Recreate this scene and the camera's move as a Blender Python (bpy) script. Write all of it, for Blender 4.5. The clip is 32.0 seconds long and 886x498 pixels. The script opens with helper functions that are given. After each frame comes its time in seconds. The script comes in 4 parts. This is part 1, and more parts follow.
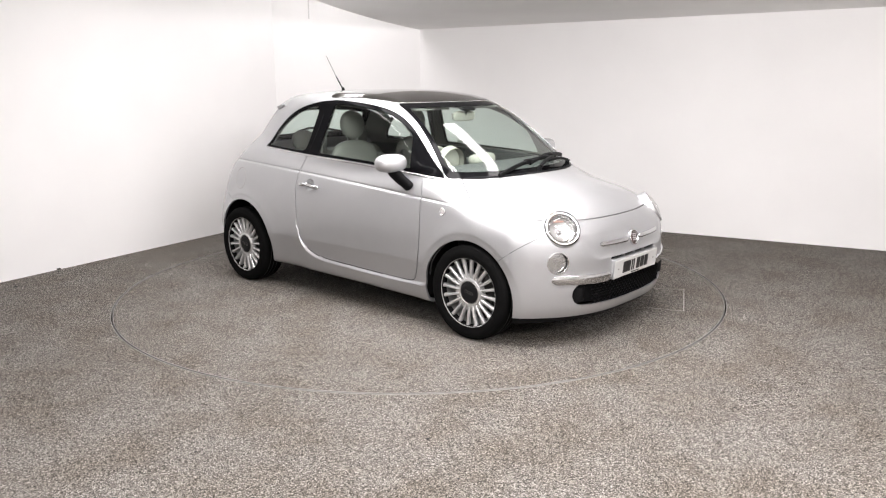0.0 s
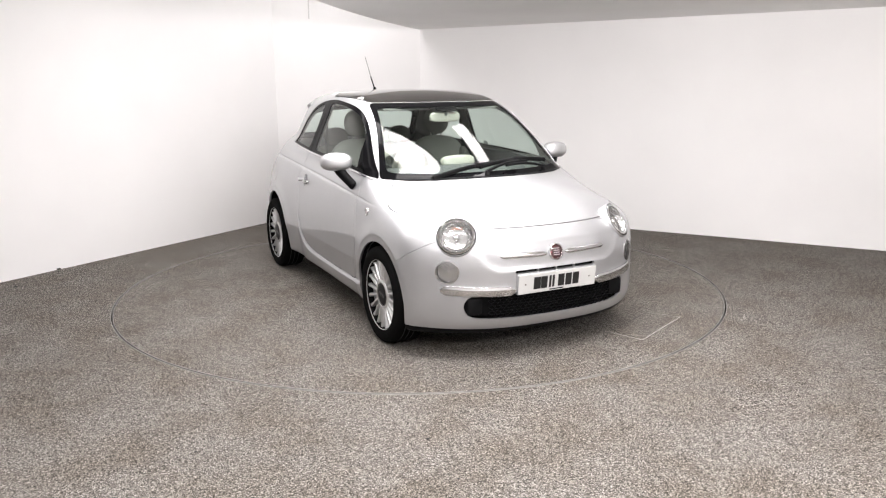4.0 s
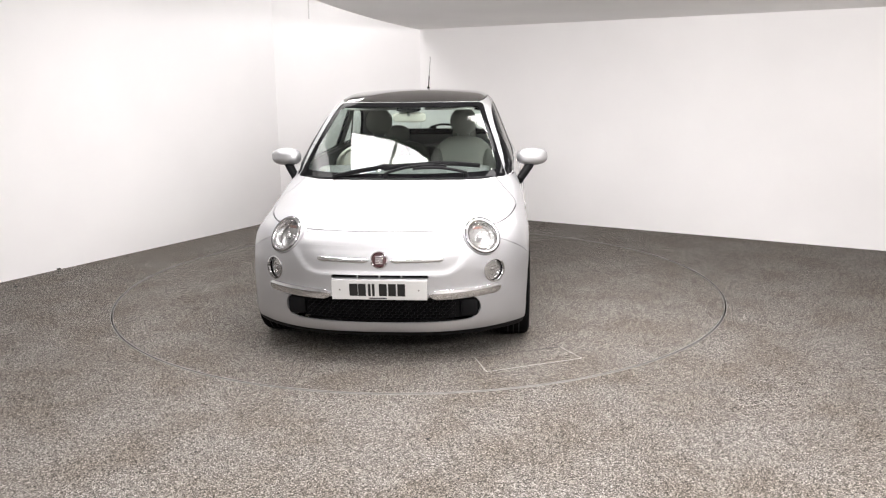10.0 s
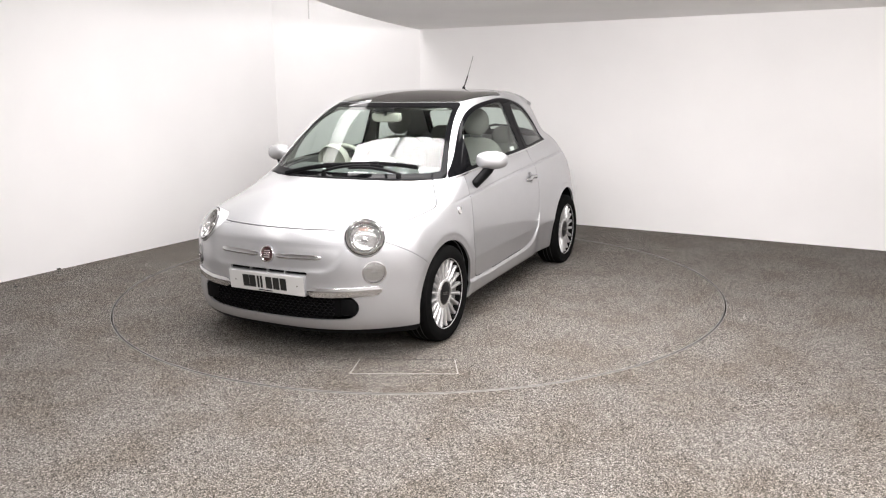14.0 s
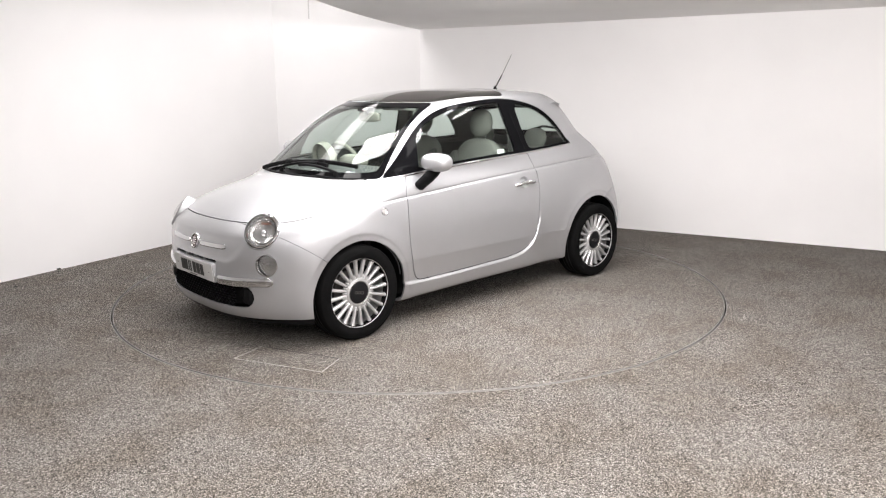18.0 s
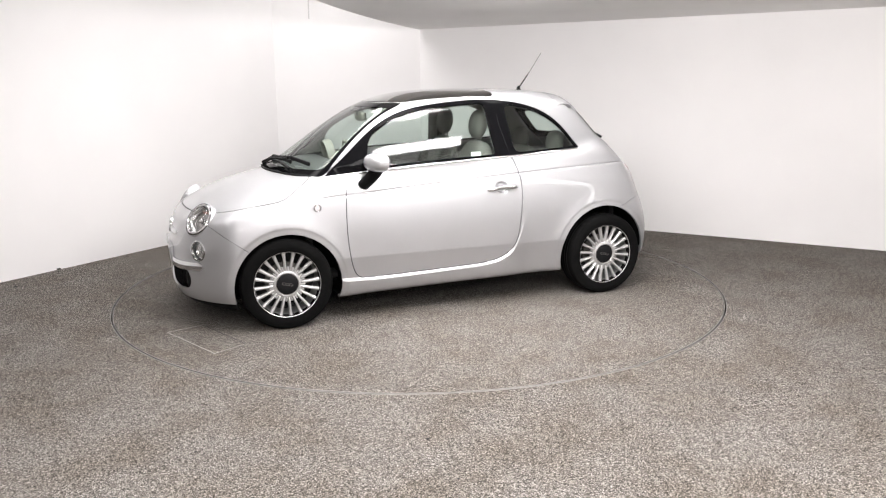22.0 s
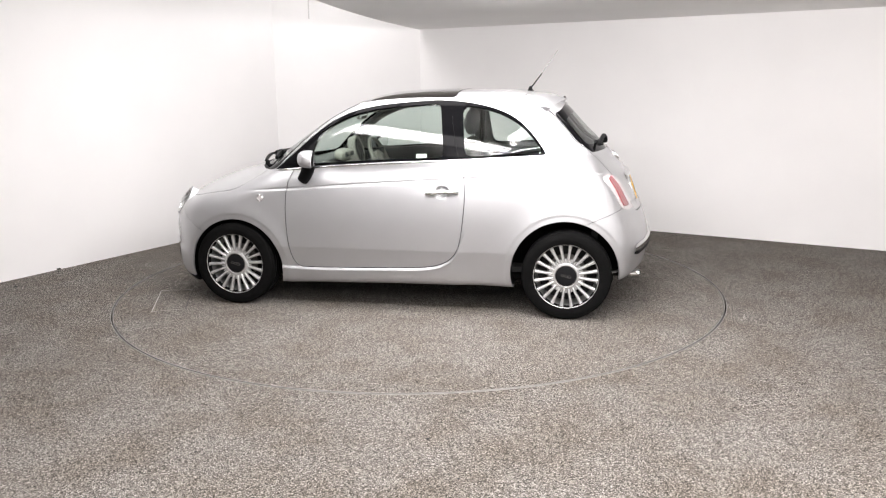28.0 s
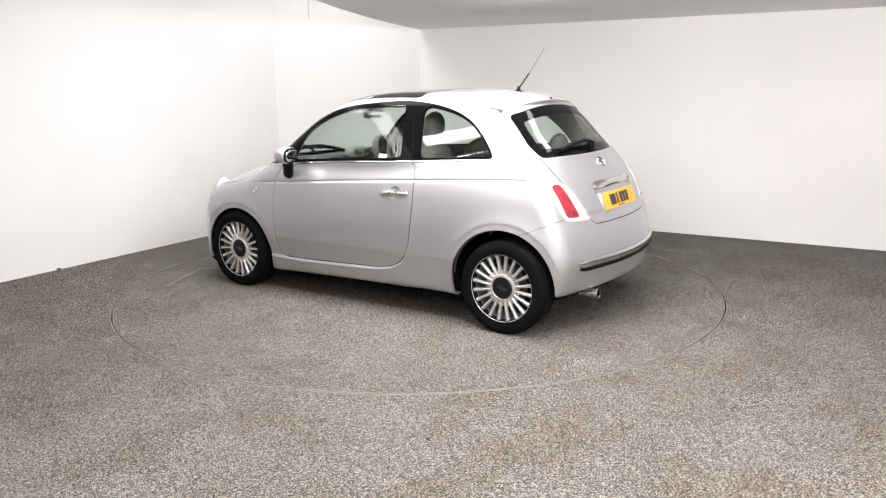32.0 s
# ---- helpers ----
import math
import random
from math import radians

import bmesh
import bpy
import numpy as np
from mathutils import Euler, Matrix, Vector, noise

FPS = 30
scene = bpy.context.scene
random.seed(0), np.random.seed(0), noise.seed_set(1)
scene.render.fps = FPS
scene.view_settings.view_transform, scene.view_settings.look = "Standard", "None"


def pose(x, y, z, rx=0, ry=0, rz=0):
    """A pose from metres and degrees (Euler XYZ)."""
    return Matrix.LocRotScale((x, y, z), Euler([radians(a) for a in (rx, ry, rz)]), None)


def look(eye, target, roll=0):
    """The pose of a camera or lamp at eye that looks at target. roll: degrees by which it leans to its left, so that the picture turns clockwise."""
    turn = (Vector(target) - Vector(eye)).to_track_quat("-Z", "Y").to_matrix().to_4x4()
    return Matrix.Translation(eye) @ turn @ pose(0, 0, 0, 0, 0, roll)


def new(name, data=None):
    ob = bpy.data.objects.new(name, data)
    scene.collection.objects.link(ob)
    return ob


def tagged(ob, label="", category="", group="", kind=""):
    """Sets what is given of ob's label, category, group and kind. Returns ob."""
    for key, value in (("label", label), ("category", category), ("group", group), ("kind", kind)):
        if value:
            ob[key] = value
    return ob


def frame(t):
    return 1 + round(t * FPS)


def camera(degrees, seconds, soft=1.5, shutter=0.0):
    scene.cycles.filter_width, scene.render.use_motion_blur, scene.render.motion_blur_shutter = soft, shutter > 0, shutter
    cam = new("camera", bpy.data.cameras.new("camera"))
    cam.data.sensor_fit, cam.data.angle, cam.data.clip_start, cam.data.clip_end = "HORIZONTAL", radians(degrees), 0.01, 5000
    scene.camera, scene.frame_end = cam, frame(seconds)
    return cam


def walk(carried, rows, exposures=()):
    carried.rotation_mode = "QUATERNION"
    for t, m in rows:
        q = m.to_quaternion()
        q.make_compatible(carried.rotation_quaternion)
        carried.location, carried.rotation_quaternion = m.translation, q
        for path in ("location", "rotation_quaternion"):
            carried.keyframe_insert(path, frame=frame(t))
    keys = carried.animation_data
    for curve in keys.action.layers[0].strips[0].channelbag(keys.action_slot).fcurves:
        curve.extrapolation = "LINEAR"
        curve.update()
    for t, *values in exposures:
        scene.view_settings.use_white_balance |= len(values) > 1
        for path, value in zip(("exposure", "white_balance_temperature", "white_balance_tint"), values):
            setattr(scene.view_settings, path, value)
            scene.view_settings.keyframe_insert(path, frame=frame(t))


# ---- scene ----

# the camera stands still on a tripod
cam = camera(58.96, 32.0, soft=1.2)
VIEW = look((0, -5.908, 1.518), (0.16798, -0.04093, 0.27312), -0.549)
walk(cam, [(0, VIEW), (32, VIEW)])

# ---- light ----
world = bpy.data.worlds.new("world")
scene.world = world
world.use_nodes = True
world.node_tree.nodes["Background"].inputs[0].default_value = (.9, .93, 1, 1)
world.node_tree.nodes["Background"].inputs[1].default_value = .05
scene.view_settings.exposure = 0.09


LIGHTS = []


def light_panel(name, x, y, z, turn, wide, long, watts, tilt=0):
    """A flat light that shines down unless tilted, some added as fill; its frame is built with the room."""
    data = bpy.data.lights.new(name, "AREA")
    data.shape, data.size, data.size_y, data.energy = "RECTANGLE", wide, long, watts
    data.color = (1, .965, .965)
    ob = new(name, data)
    ob.matrix_world = pose(x, y, z, tilt, 0, turn)
    LIGHTS.append((x, y, z, turn, wide, long, tilt))


# three panels and a ring of strips over the turntable, placed by their reflections
for px, py in ((-.638, -.49), (-.088, -.77), (.462, -1.05)):
    light_panel("panel_lamp", px, py, 2.105, -27, .58, .36, 14)
light_panel("strip_and_fill_lamp", .80, -.32, 2.105, -38, .70, .20, 9)
light_panel("strip_and_fill_lamp", 1.58, -.36, 2.105, -30, .50, .14, 5)
light_panel("strip_and_fill_lamp", -.5, -1.70, 2.105, -24, 2.0, .14, 25)
light_panel("strip_and_fill_lamp", .85, -1.72, 2.105, 28, 1.0, .14, 14)
light_panel("strip_and_fill_lamp", -1.85, -.55, 2.40, 60, 3.4, .34, 25, 10)
# lamps added in the open trough by the corner, to brighten its walls
light_panel("strip_and_fill_lamp", -1.6, 1.0, 2.95, 60, 2.6, .50, 18, 0)
light_panel("strip_and_fill_lamp", -.72, 2.45, 2.95, 15, 1.1, .40, 14, 0)
# unseen fill lamps added round the camera, to brighten walls, ceiling and floor
light_panel("strip_and_fill_lamp", 3.9, -2.7, 1.70, -20, 3.0, .30, 30, 100)
light_panel("strip_and_fill_lamp", .7, -2.3, 2.03, -14, 2.2, .14, 80, 90)
light_panel("strip_and_fill_lamp", -.2, -3.3, 2.02, 0, 4.2, .30, 92, -25)
light_panel("strip_and_fill_lamp", -.4, -5.2, 2.05, 0, 4.0, .40, 100, 0)
light_panel("strip_and_fill_lamp", 3.4, -4.6, 2.02, 0, 2.6, .30, 265, -15)

DEBRIS = [(-3.143, 0.061, 0.014, 10), (-3.071, 0.648, 0.02, 30), (0.016, -2.742, 0.009, 0), (0.132, -3.096, 0.007, 50), (-0.968, -2.816, 0.007, 20), (0.607, -3.124, 0.006, 0), (0.624, -2.441, 0.006, 70), (1.472, -2.478, 0.006, 15)]


# ---- curves and fields ----
def spline(*pts):
    """A natural cubic curve through (x, y) pairs, straight beyond its ends."""
    a = np.array(sorted(pts), float)
    xs, ys = a[:, 0], a[:, 1]
    n, h = len(xs), np.diff(xs)
    m = np.eye(n)
    r = np.zeros(n)
    for i in range(1, n - 1):
        m[i, i - 1:i + 2] = h[i - 1], 2 * (h[i - 1] + h[i]), h[i]
        r[i] = 6 * ((ys[i + 1] - ys[i]) / h[i] - (ys[i] - ys[i - 1]) / h[i - 1])
    c = np.linalg.solve(m, r)

    def exact(x):
        q = np.clip(x, xs[0], xs[-1])
        i = np.clip(np.searchsorted(xs, q) - 1, 0, n - 2)
        d, e, w = q - xs[i], xs[i + 1] - q, h[i]
        v = (c[i] * e ** 3 + c[i + 1] * d ** 3) / (6 * w) + (ys[i] / w - c[i] * w / 6) * e + (ys[i + 1] / w - c[i + 1] * w / 6) * d
        lo = (ys[1] - ys[0]) / h[0] - h[0] * c[1] / 6
        hi = (ys[-1] - ys[-2]) / h[-1] + h[-1] * c[-2] / 6
        return v + np.where(x < xs[0], (x - xs[0]) * lo, 0) + np.where(x > xs[-1], (x - xs[-1]) * hi, 0)
    grid = np.linspace(xs[0] - 6, xs[-1] + 6, 30001)
    table = exact(grid)

    def value(x):
        return np.interp(x, grid, table)
    return value


def smax(r, *fs):
    """The greatest of some fields, with its edges rounded over r."""
    v = fs[0]
    for f in fs[1:]:
        h = np.maximum(r - np.abs(v - f), 0) / r
        v = np.maximum(v, f) + h * h * r / 4
    return v


def smin(r, *fs):
    return -smax(r, *[-f for f in fs])


def step(a, b, x):
    q = np.clip((x - a) / (b - a), 0, 1)
    return q * q * (3 - 2 * q)


SIDE = spline((.08, .765), (.2, .80), (.3, .803), (.45, .803), (.6, .803), (.72, .795), (.85, .772), (.95, .738), (1.1, .66))
TAPER = spline((-1.7, -.075), (-1.4, -.035), (-1.1, -.008), (-.6, 0), (.6, 0), (1.2, -.002), (1.5, -.015), (1.8, -.05))
NOSE = spline((.1, 1.70), (.16, 1.765), (.2, 1.795), (.27, 1.812), (.36, 1.815), (.45, 1.812), (.53, 1.810), (.587, 1.803), (.65, 1.785), (.70, 1.757), (.75, 1.70), (.85, 1.5))
HOOD = spline((-1.6, 1.2), (-1, 1.18), (-.44, 1.12), (.5, 1.08), (.87, 1.05), (1.0, .995), (1.2, .93), (1.3, .906), (1.4, .878), (1.5, .842), (1.6, .795), (1.68, .748), (1.74, .702), (1.79, .64))
TAIL = spline((.12, -1.58), (.18, -1.625), (.25, -1.658), (.305, -1.675), (.37, -1.686), (.45, -1.69), (.58, -1.668), (.75, -1.598), (.87, -1.538), (1.02, -1.415), (1.12, -1.325), (1.36, -1.105), (1.45, -1.02))
ROOF = spline((1.3, .82), (1.15, .93), (1.019, 1.018), (.802, 1.163), (.587, 1.296), (.395, 1.388), (.164, 1.451), (-.045, 1.471), (-.414, 1.474), (-.65, 1.471), (-.83, 1.458), (-.95, 1.438), (-1.08, 1.405), (-1.2, 1.36))
CROWN = spline((-1.2, .13), (.1, .13), (.45, .2), (.87, .36), (1.2, .40))
CABIN = spline((-1.4, .56), (-1.0, .655), (-.4, .712), (.2, .722), (.87, .69), (1.2, .62))
CREASE = spline((1.45, .768), (1.155, .795), (.896, .813), (.155, .864), (-.44, .901), (-1.112, .936), (-1.4, .946))

SILL = spline((.75, .291), (.60, .283), (.35, .287), (.0, .299), (-.17, .306), (-.29, .324), (-.375, .362), (-.43, .425), (-.46, .50))
UNDER = spline((1.75, .147), (1.3, .147), (.8, .16), (-.8, .19), (-1.3, .22), (-1.5, .262), (-1.66, .282))


def body_field(x, y, z):
    """Below nought inside the car's body, in metres from its surface."""
    y = np.abs(y)
    flare = 0
    for wx, amount in ((1.15, .015), (-1.15, .020)):
        d = np.hypot(x - wx, z - .285)
        flare = flare + amount * np.exp(-((d - .345) / .085) ** 2) * step(.1, .3, z + .1)
    wide = SIDE(z) + TAPER(x) + flare
    wide = wide - .007 * step(-.006, .014, z - CREASE(x)) * step(1.1, .72, x)
    wide = wide - .011 * np.exp(-((z - CREASE(x)) / .0065) ** 2) * step(1.1, .72, x)
    wide = wide - .022 * step(1, .62, np.hypot((x + .335) / .050, (z - .818) / .042))
    for wx, wz, r in ((1.137, .268, .339), (-1.138, .297, .350)):
        d = np.hypot(x - wx, z - wz) - r
        wide = wide - .004 * step(.046, .026, d)
    wide = wide - .16 * np.maximum(.425 - z, 0) * step(1.0, .8, np.abs(x))
    wide = wide + .015 * step(-.001, -.020, z - SILL(x)) * step(.86, .74, x) * step(-.55, -.38, x)
    side = y - wide
    dent = smax(.06, z - .668, .50 - z, y - (.40 + .75 * (z - .5)))
    front = x - (NOSE(z) - .63 * y ** 3 - .010 * step(.0, -.035, dent))
    top = (z - (HOOD(x) - .24 * y ** 2)) * .95
    back = (TAIL(z) + .28 * y ** 2 - x) * np.where(z > .87, .75, .97)
    plate = smax(.02, y - .305, z - .905, .712 - z)
    back = back + .016 * step(.0, -.028, plate)
    under = UNDER(x) - z
    lower = smax(.05, smax(.085, side, top), front)
    lower = smax(.03, smax(.07, lower, back), under)
    cab_side = (y - (CABIN(x) - .40 * np.maximum(z - 1.0, 0))) / 1.077
    cab_top = (z - (ROOF(x) - CROWN(x) * y ** 2)) * (1 - .17 * step(.1, .6, x))
    cabin = smax(.06, smax(.10, cab_side, cab_top), back)
    cabin = np.maximum(cabin, .75 - z)
    return smin(.03, lower, cabin)

# ---- materials ----
def mat(name, color, rough=.5, metal=0.0, coat=0.0, vary=.06, scale=9.0, grain=0.0, grain_scale=300.0, bump=0.0, bump_scale=300.0, spec=.5):
    """A surface with slow unevenness, fine grain and relief, all in metres of the thing's own space."""
    m = bpy.data.materials.new(name)
    m.use_nodes = True
    nt = m.node_tree
    b = nt.nodes["Principled BSDF"]
    link = nt.links.new

    def node(kind, **values):
        n = nt.nodes.new(kind)
        for key, value in values.items():
            n.inputs[key].default_value = value
        return n
    pos = nt.nodes.new("ShaderNodeTexCoord").outputs["Object"]
    slow = node("ShaderNodeTexNoise", Scale=scale, Detail=4.0)
    fine = node("ShaderNodeTexNoise", Scale=grain_scale, Detail=2.0)
    link(pos, slow.inputs["Vector"]), link(pos, fine.inputs["Vector"])

    def ranged(out, lo, hi):
        r = node("ShaderNodeMapRange")
        r.inputs["From Min"].default_value, r.inputs["From Max"].default_value = .3, .7
        r.inputs["To Min"].default_value, r.inputs["To Max"].default_value = lo, hi
        link(out, r.inputs["Value"])
        return r.outputs[0]
    mul = node("ShaderNodeMath")
    mul.operation = "MULTIPLY"
    link(ranged(slow.outputs[0], 1 - vary, 1 + vary), mul.inputs[0])
    link(ranged(fine.outputs[0], 1 - grain, 1 + grain), mul.inputs[1])
    tint = node("ShaderNodeVectorMath")
    tint.operation = "SCALE"
    tint.inputs[0].default_value = color
    link(mul.outputs[0], tint.inputs["Scale"])
    link(tint.outputs[0], b.inputs["Base Color"])
    link(ranged(slow.outputs[0], max(rough - vary * .5, .01), rough + vary * .5), b.inputs["Roughness"])
    b.inputs["Metallic"].default_value = metal
    b.inputs["Coat Weight"].default_value = coat
    b.inputs["Coat Roughness"].default_value = .03
    b.inputs["Specular IOR Level"].default_value = spec
    if bump:
        rough_map = node("ShaderNodeTexNoise", Scale=bump_scale, Detail=3.0)
        link(pos, rough_map.inputs["Vector"])
        bp = node("ShaderNodeBump", Strength=bump, Distance=.004)
        link(rough_map.outputs[0], bp.inputs["Height"])
        link(bp.outputs[0], b.inputs["Normal"])
    return m


def carpet_material():
    """Grey-brown short-pile carpet, speckled tuft by tuft, with faint trodden stains."""
    m = mat("carpet", (.3, .28, .26), .95, spec=.1, bump=.6, bump_scale=170)
    nt = m.node_tree
    link = nt.links.new
    b = nt.nodes["Principled BSDF"]
    pos = nt.nodes.new("ShaderNodeTexCoord").outputs["Object"]
    cells = nt.nodes.new("ShaderNodeTexVoronoi")
    cells.inputs["Scale"].default_value = 270
    link(pos, cells.inputs["Vector"])
    split = nt.nodes.new("ShaderNodeSeparateColor")
    link(cells.outputs["Color"], split.inputs[0])
    ramp = nt.nodes.new("ShaderNodeValToRGB")
    e = ramp.color_ramp.elements
    e[0].position, e[0].color = 0, (.012, .0107, .0093, 1)
    e[1].position, e[1].color = 1, (.43, .407, .383, 1)
    e.new(.35).color = (.074, .0675, .0605, 1)
    e.new(.72).color = (.182, .1665, .150, 1)
    link(split.outputs[0], ramp.inputs[0])
    stain = nt.nodes.new("ShaderNodeTexNoise")
    stain.inputs["Scale"].default_value, stain.inputs["Detail"].default_value = 2.3, 6
    stain.inputs["Roughness"].default_value = .62
    link(pos, stain.inputs["Vector"])
    r = nt.nodes.new("ShaderNodeValToRGB")
    s = r.color_ramp.elements
    s[0].position, s[0].color = .36, (.80, .765, .72, 1)
    s[1].position, s[1].color = .6, (1.0, 1.0, 1.0, 1)
    link(stain.outputs[0], r.inputs[0])
    mix = nt.nodes.new("ShaderNodeMix")
    mix.data_type, mix.blend_type = "RGBA", "MULTIPLY"
    mix.inputs[0].default_value = 1
    link(ramp.outputs[0], mix.inputs[6]), link(r.outputs[0], mix.inputs[7])
    clump = nt.nodes.new("ShaderNodeTexNoise")
    clump.inputs["Scale"].default_value, clump.inputs["Detail"].default_value = 55, 3
    link(pos, clump.inputs["Vector"])
    shade = nt.nodes.new("ShaderNodeMapRange")
    shade.inputs["From Min"].default_value, shade.inputs["From Max"].default_value = .3, .7
    shade.inputs["To Min"].default_value, shade.inputs["To Max"].default_value = .86, 1.12
    link(clump.outputs[0], shade.inputs["Value"])
    tuft = nt.nodes.new("ShaderNodeVectorMath")
    tuft.operation = "SCALE"
    link(mix.outputs[2], tuft.inputs[0]), link(shade.outputs[0], tuft.inputs["Scale"])
    link(tuft.outputs[0], b.inputs["Base Color"])
    return m


def glass_material(name, tint, gloss=.05):
    """Thin tinted glass: what lies behind shows through, and it mirrors the room by its angle."""
    m = bpy.data.materials.new(name)
    m.use_nodes = True
    nt = m.node_tree
    nt.nodes.remove(nt.nodes["Principled BSDF"])
    out = nt.nodes["Material Output"]
    clear, shine, mix = (nt.nodes.new("ShaderNodeBsdf" + k) if k != "Mix" else nt.nodes.new("ShaderNodeMixShader") for k in ("Transparent", "Glossy", "Mix"))
    clear.inputs[0].default_value = (*tint, 1)
    shine.inputs["Roughness"].default_value = .01
    edge = nt.nodes.new("ShaderNodeLayerWeight")
    edge.inputs[0].default_value = .5
    steep = nt.nodes.new("ShaderNodeMath")
    steep.operation = "POWER"
    steep.inputs[1].default_value = 5
    amount = nt.nodes.new("ShaderNodeMapRange")
    amount.inputs["To Min"].default_value, amount.inputs["To Max"].default_value = gloss, .85
    nt.links.new(edge.outputs["Facing"], steep.inputs[0])
    nt.links.new(steep.outputs[0], amount.inputs["Value"])
    nt.links.new(amount.outputs[0], mix.inputs[0])
    nt.links.new(clear.outputs[0], mix.inputs[1]), nt.links.new(shine.outputs[0], mix.inputs[2])
    nt.links.new(mix.outputs[0], out.inputs[0])
    return m


M = dict(
    wall=mat("white_paint", (.90, .89, .885), .75, vary=.02, scale=1.2, bump=.12, bump_scale=60),
    soffit=mat("ceiling_paint", (.90, .89, .88), .8, vary=.02, scale=1.5, bump=.1, bump_scale=60),
    carpet=carpet_material(),
    frame=mat("light_frame", (.72, .71, .70), .5),
    frame_dark=mat("panel_divider", (.03, .03, .03), .5),
    seam=mat("hatch_seam", (.30, .285, .27), .7, vary=.2, scale=30),
    alu=mat("edge_strip", (.29, .28, .27), .5, .6, vary=.1),
    dark=mat("dark_gap", (.015, .015, .015), .8),
    paint=mat("silver_paint", (.47, .473, .484), .48, .80, .85, vary=.015, grain=.05, grain_scale=900),
    black=mat("black_plastic", (.007, .007, .0075), .5, spec=.06, vary=.12, grain=.1, bump=.15, bump_scale=900),
    gloss=mat("gloss_black", (.004, .004, .0045), .02, vary=.01, spec=.04),
    trim=mat("window_rubber", (.004, .004, .0045), .02, vary=.01, spec=.025),
    under=mat("underbody", (.008, .008, .008), .95, vary=.3, spec=.03),
    chrome=mat("chrome", (.68, .68, .69), .07, 1.0, vary=.02),
    ring=mat("satin_reflector", (.52, .52, .52), .20, .85, .3, vary=.03, scale=60),
    alloy=mat("alloy_wheel", (.60, .60, .60), .34, .7, .4, vary=.04, grain=.03),
    cap=mat("cap_plastic", (.008, .008, .009), .45, vary=.05, spec=.15),
    rubber=mat("tyre_rubber", (.006, .006, .006), .75, spec=.02, vary=.2, bump=.2, bump_scale=120),
    steel=mat("brake_steel", (.22, .21, .20), .45, .9, vary=.15, scale=40),
    seat=mat("seat_cloth", (.18, .177, .163), .9, vary=.06, grain=.1, bump=.3, bump_scale=500, spec=.2),
    seat_dark=mat("seat_side_cloth", (.09, .088, .082), .9, vary=.06, grain=.1, bump=.3, bump_scale=500, spec=.2),
    ivory=mat("ivory_plastic", (.38, .365, .325), .5, vary=.04, bump=.05),
    dash=mat("dashboard_plastic", (.085, .085, .085), .6, vary=.1, bump=.2, bump_scale=700),
    lining=mat("cabin_lining", (.20, .197, .185), .9, vary=.05, bump=.1),
    cabin_dark=mat("cabin_carpet", (.03, .03, .03), .95, vary=.2),
    plate_white=mat("white_plate", (.62, .62, .61), .35, coat=.3, vary=.02),
    plate_yellow=mat("yellow_plate", (.80, .43, .015), .35, coat=.3, vary=.03),
    ink=mat("plate_ink", (.01, .01, .01), .4),
    red=mat("red_lens", (.27, .016, .028), .12, coat=1.0, vary=.35, scale=26),
    amber=mat("amber_lens", (.50, .28, .22), .15, coat=.6),
    clear=mat("clear_lens", (.56, .53, .53), .1, coat=1.0, vary=.05, scale=40),
    badge_red=mat("badge_enamel", (.055, .012, .015), .18, coat=1.0, vary=.05),
    sticker=mat("paper_label", (.75, .75, .73), .7),
    mirror=mat("mirror_glass", (.9, .9, .9), .01, 1.0, vary=.0),
    pane=glass_material("tinted_glass", (.80, .87, .835)),
    lens=glass_material("lamp_glass", (.97, .97, .97), .03),
    sunroof=mat("roof_glass", (.010, .0085, .0075), .03, coat=.7, vary=.02, spec=.4),
)


# ---- making meshes ----
def part(name, bm, material, parent=None, label="", smooth=40):
    """Links a bmesh as one mesh object under a thing or a part."""
    me = bpy.data.meshes.new(name)
    bm.normal_update()
    if smooth:
        for f in bm.faces:
            f.smooth = True
        for e in bm.edges:
            if len(e.link_faces) == 2 and e.calc_face_angle(0) > radians(smooth):
                e.smooth = False
    bm.to_mesh(me)
    bm.free()
    me.materials.append(material)
    ob = new(name, me)
    if parent:
        ob.parent = parent
    if label:
        ob["label"] = label
    return ob


def faces_of(verts, faces, bm=None):
    bm = bm or bmesh.new()
    vs = [bm.verts.new(v) for v in verts]
    for f in faces:
        if len(set(f)) > 2:
            try:
                bm.faces.new([vs[i] for i in dict.fromkeys(f)])
            except ValueError:
                pass
    return bm


def box(lo, hi, bevel=.0, segments=2, bm=None, m=None):
    own = bmesh.new()
    bmesh.ops.create_cube(own, size=1)
    lo, hi = Vector(lo), Vector(hi)
    for v in own.verts:
        v.co = [lo[i] + (hi[i] - lo[i]) * (v.co[i] + .5) for i in range(3)]
    if bevel:
        bmesh.ops.bevel(own, geom=list(own.edges), offset=bevel, segments=segments, profile=.5, affect="EDGES")
    return joined(own, bm, m)


def joined(own, bm=None, m=None):
    """Moves the bmesh by m, and adds it to bm if that is given."""
    if m:
        own.transform(m)
    if bm is None:
        return own
    me = bpy.data.meshes.new("joining")
    own.to_mesh(me)
    own.free()
    bm.from_mesh(me)
    bpy.data.meshes.remove(me)
    return bm


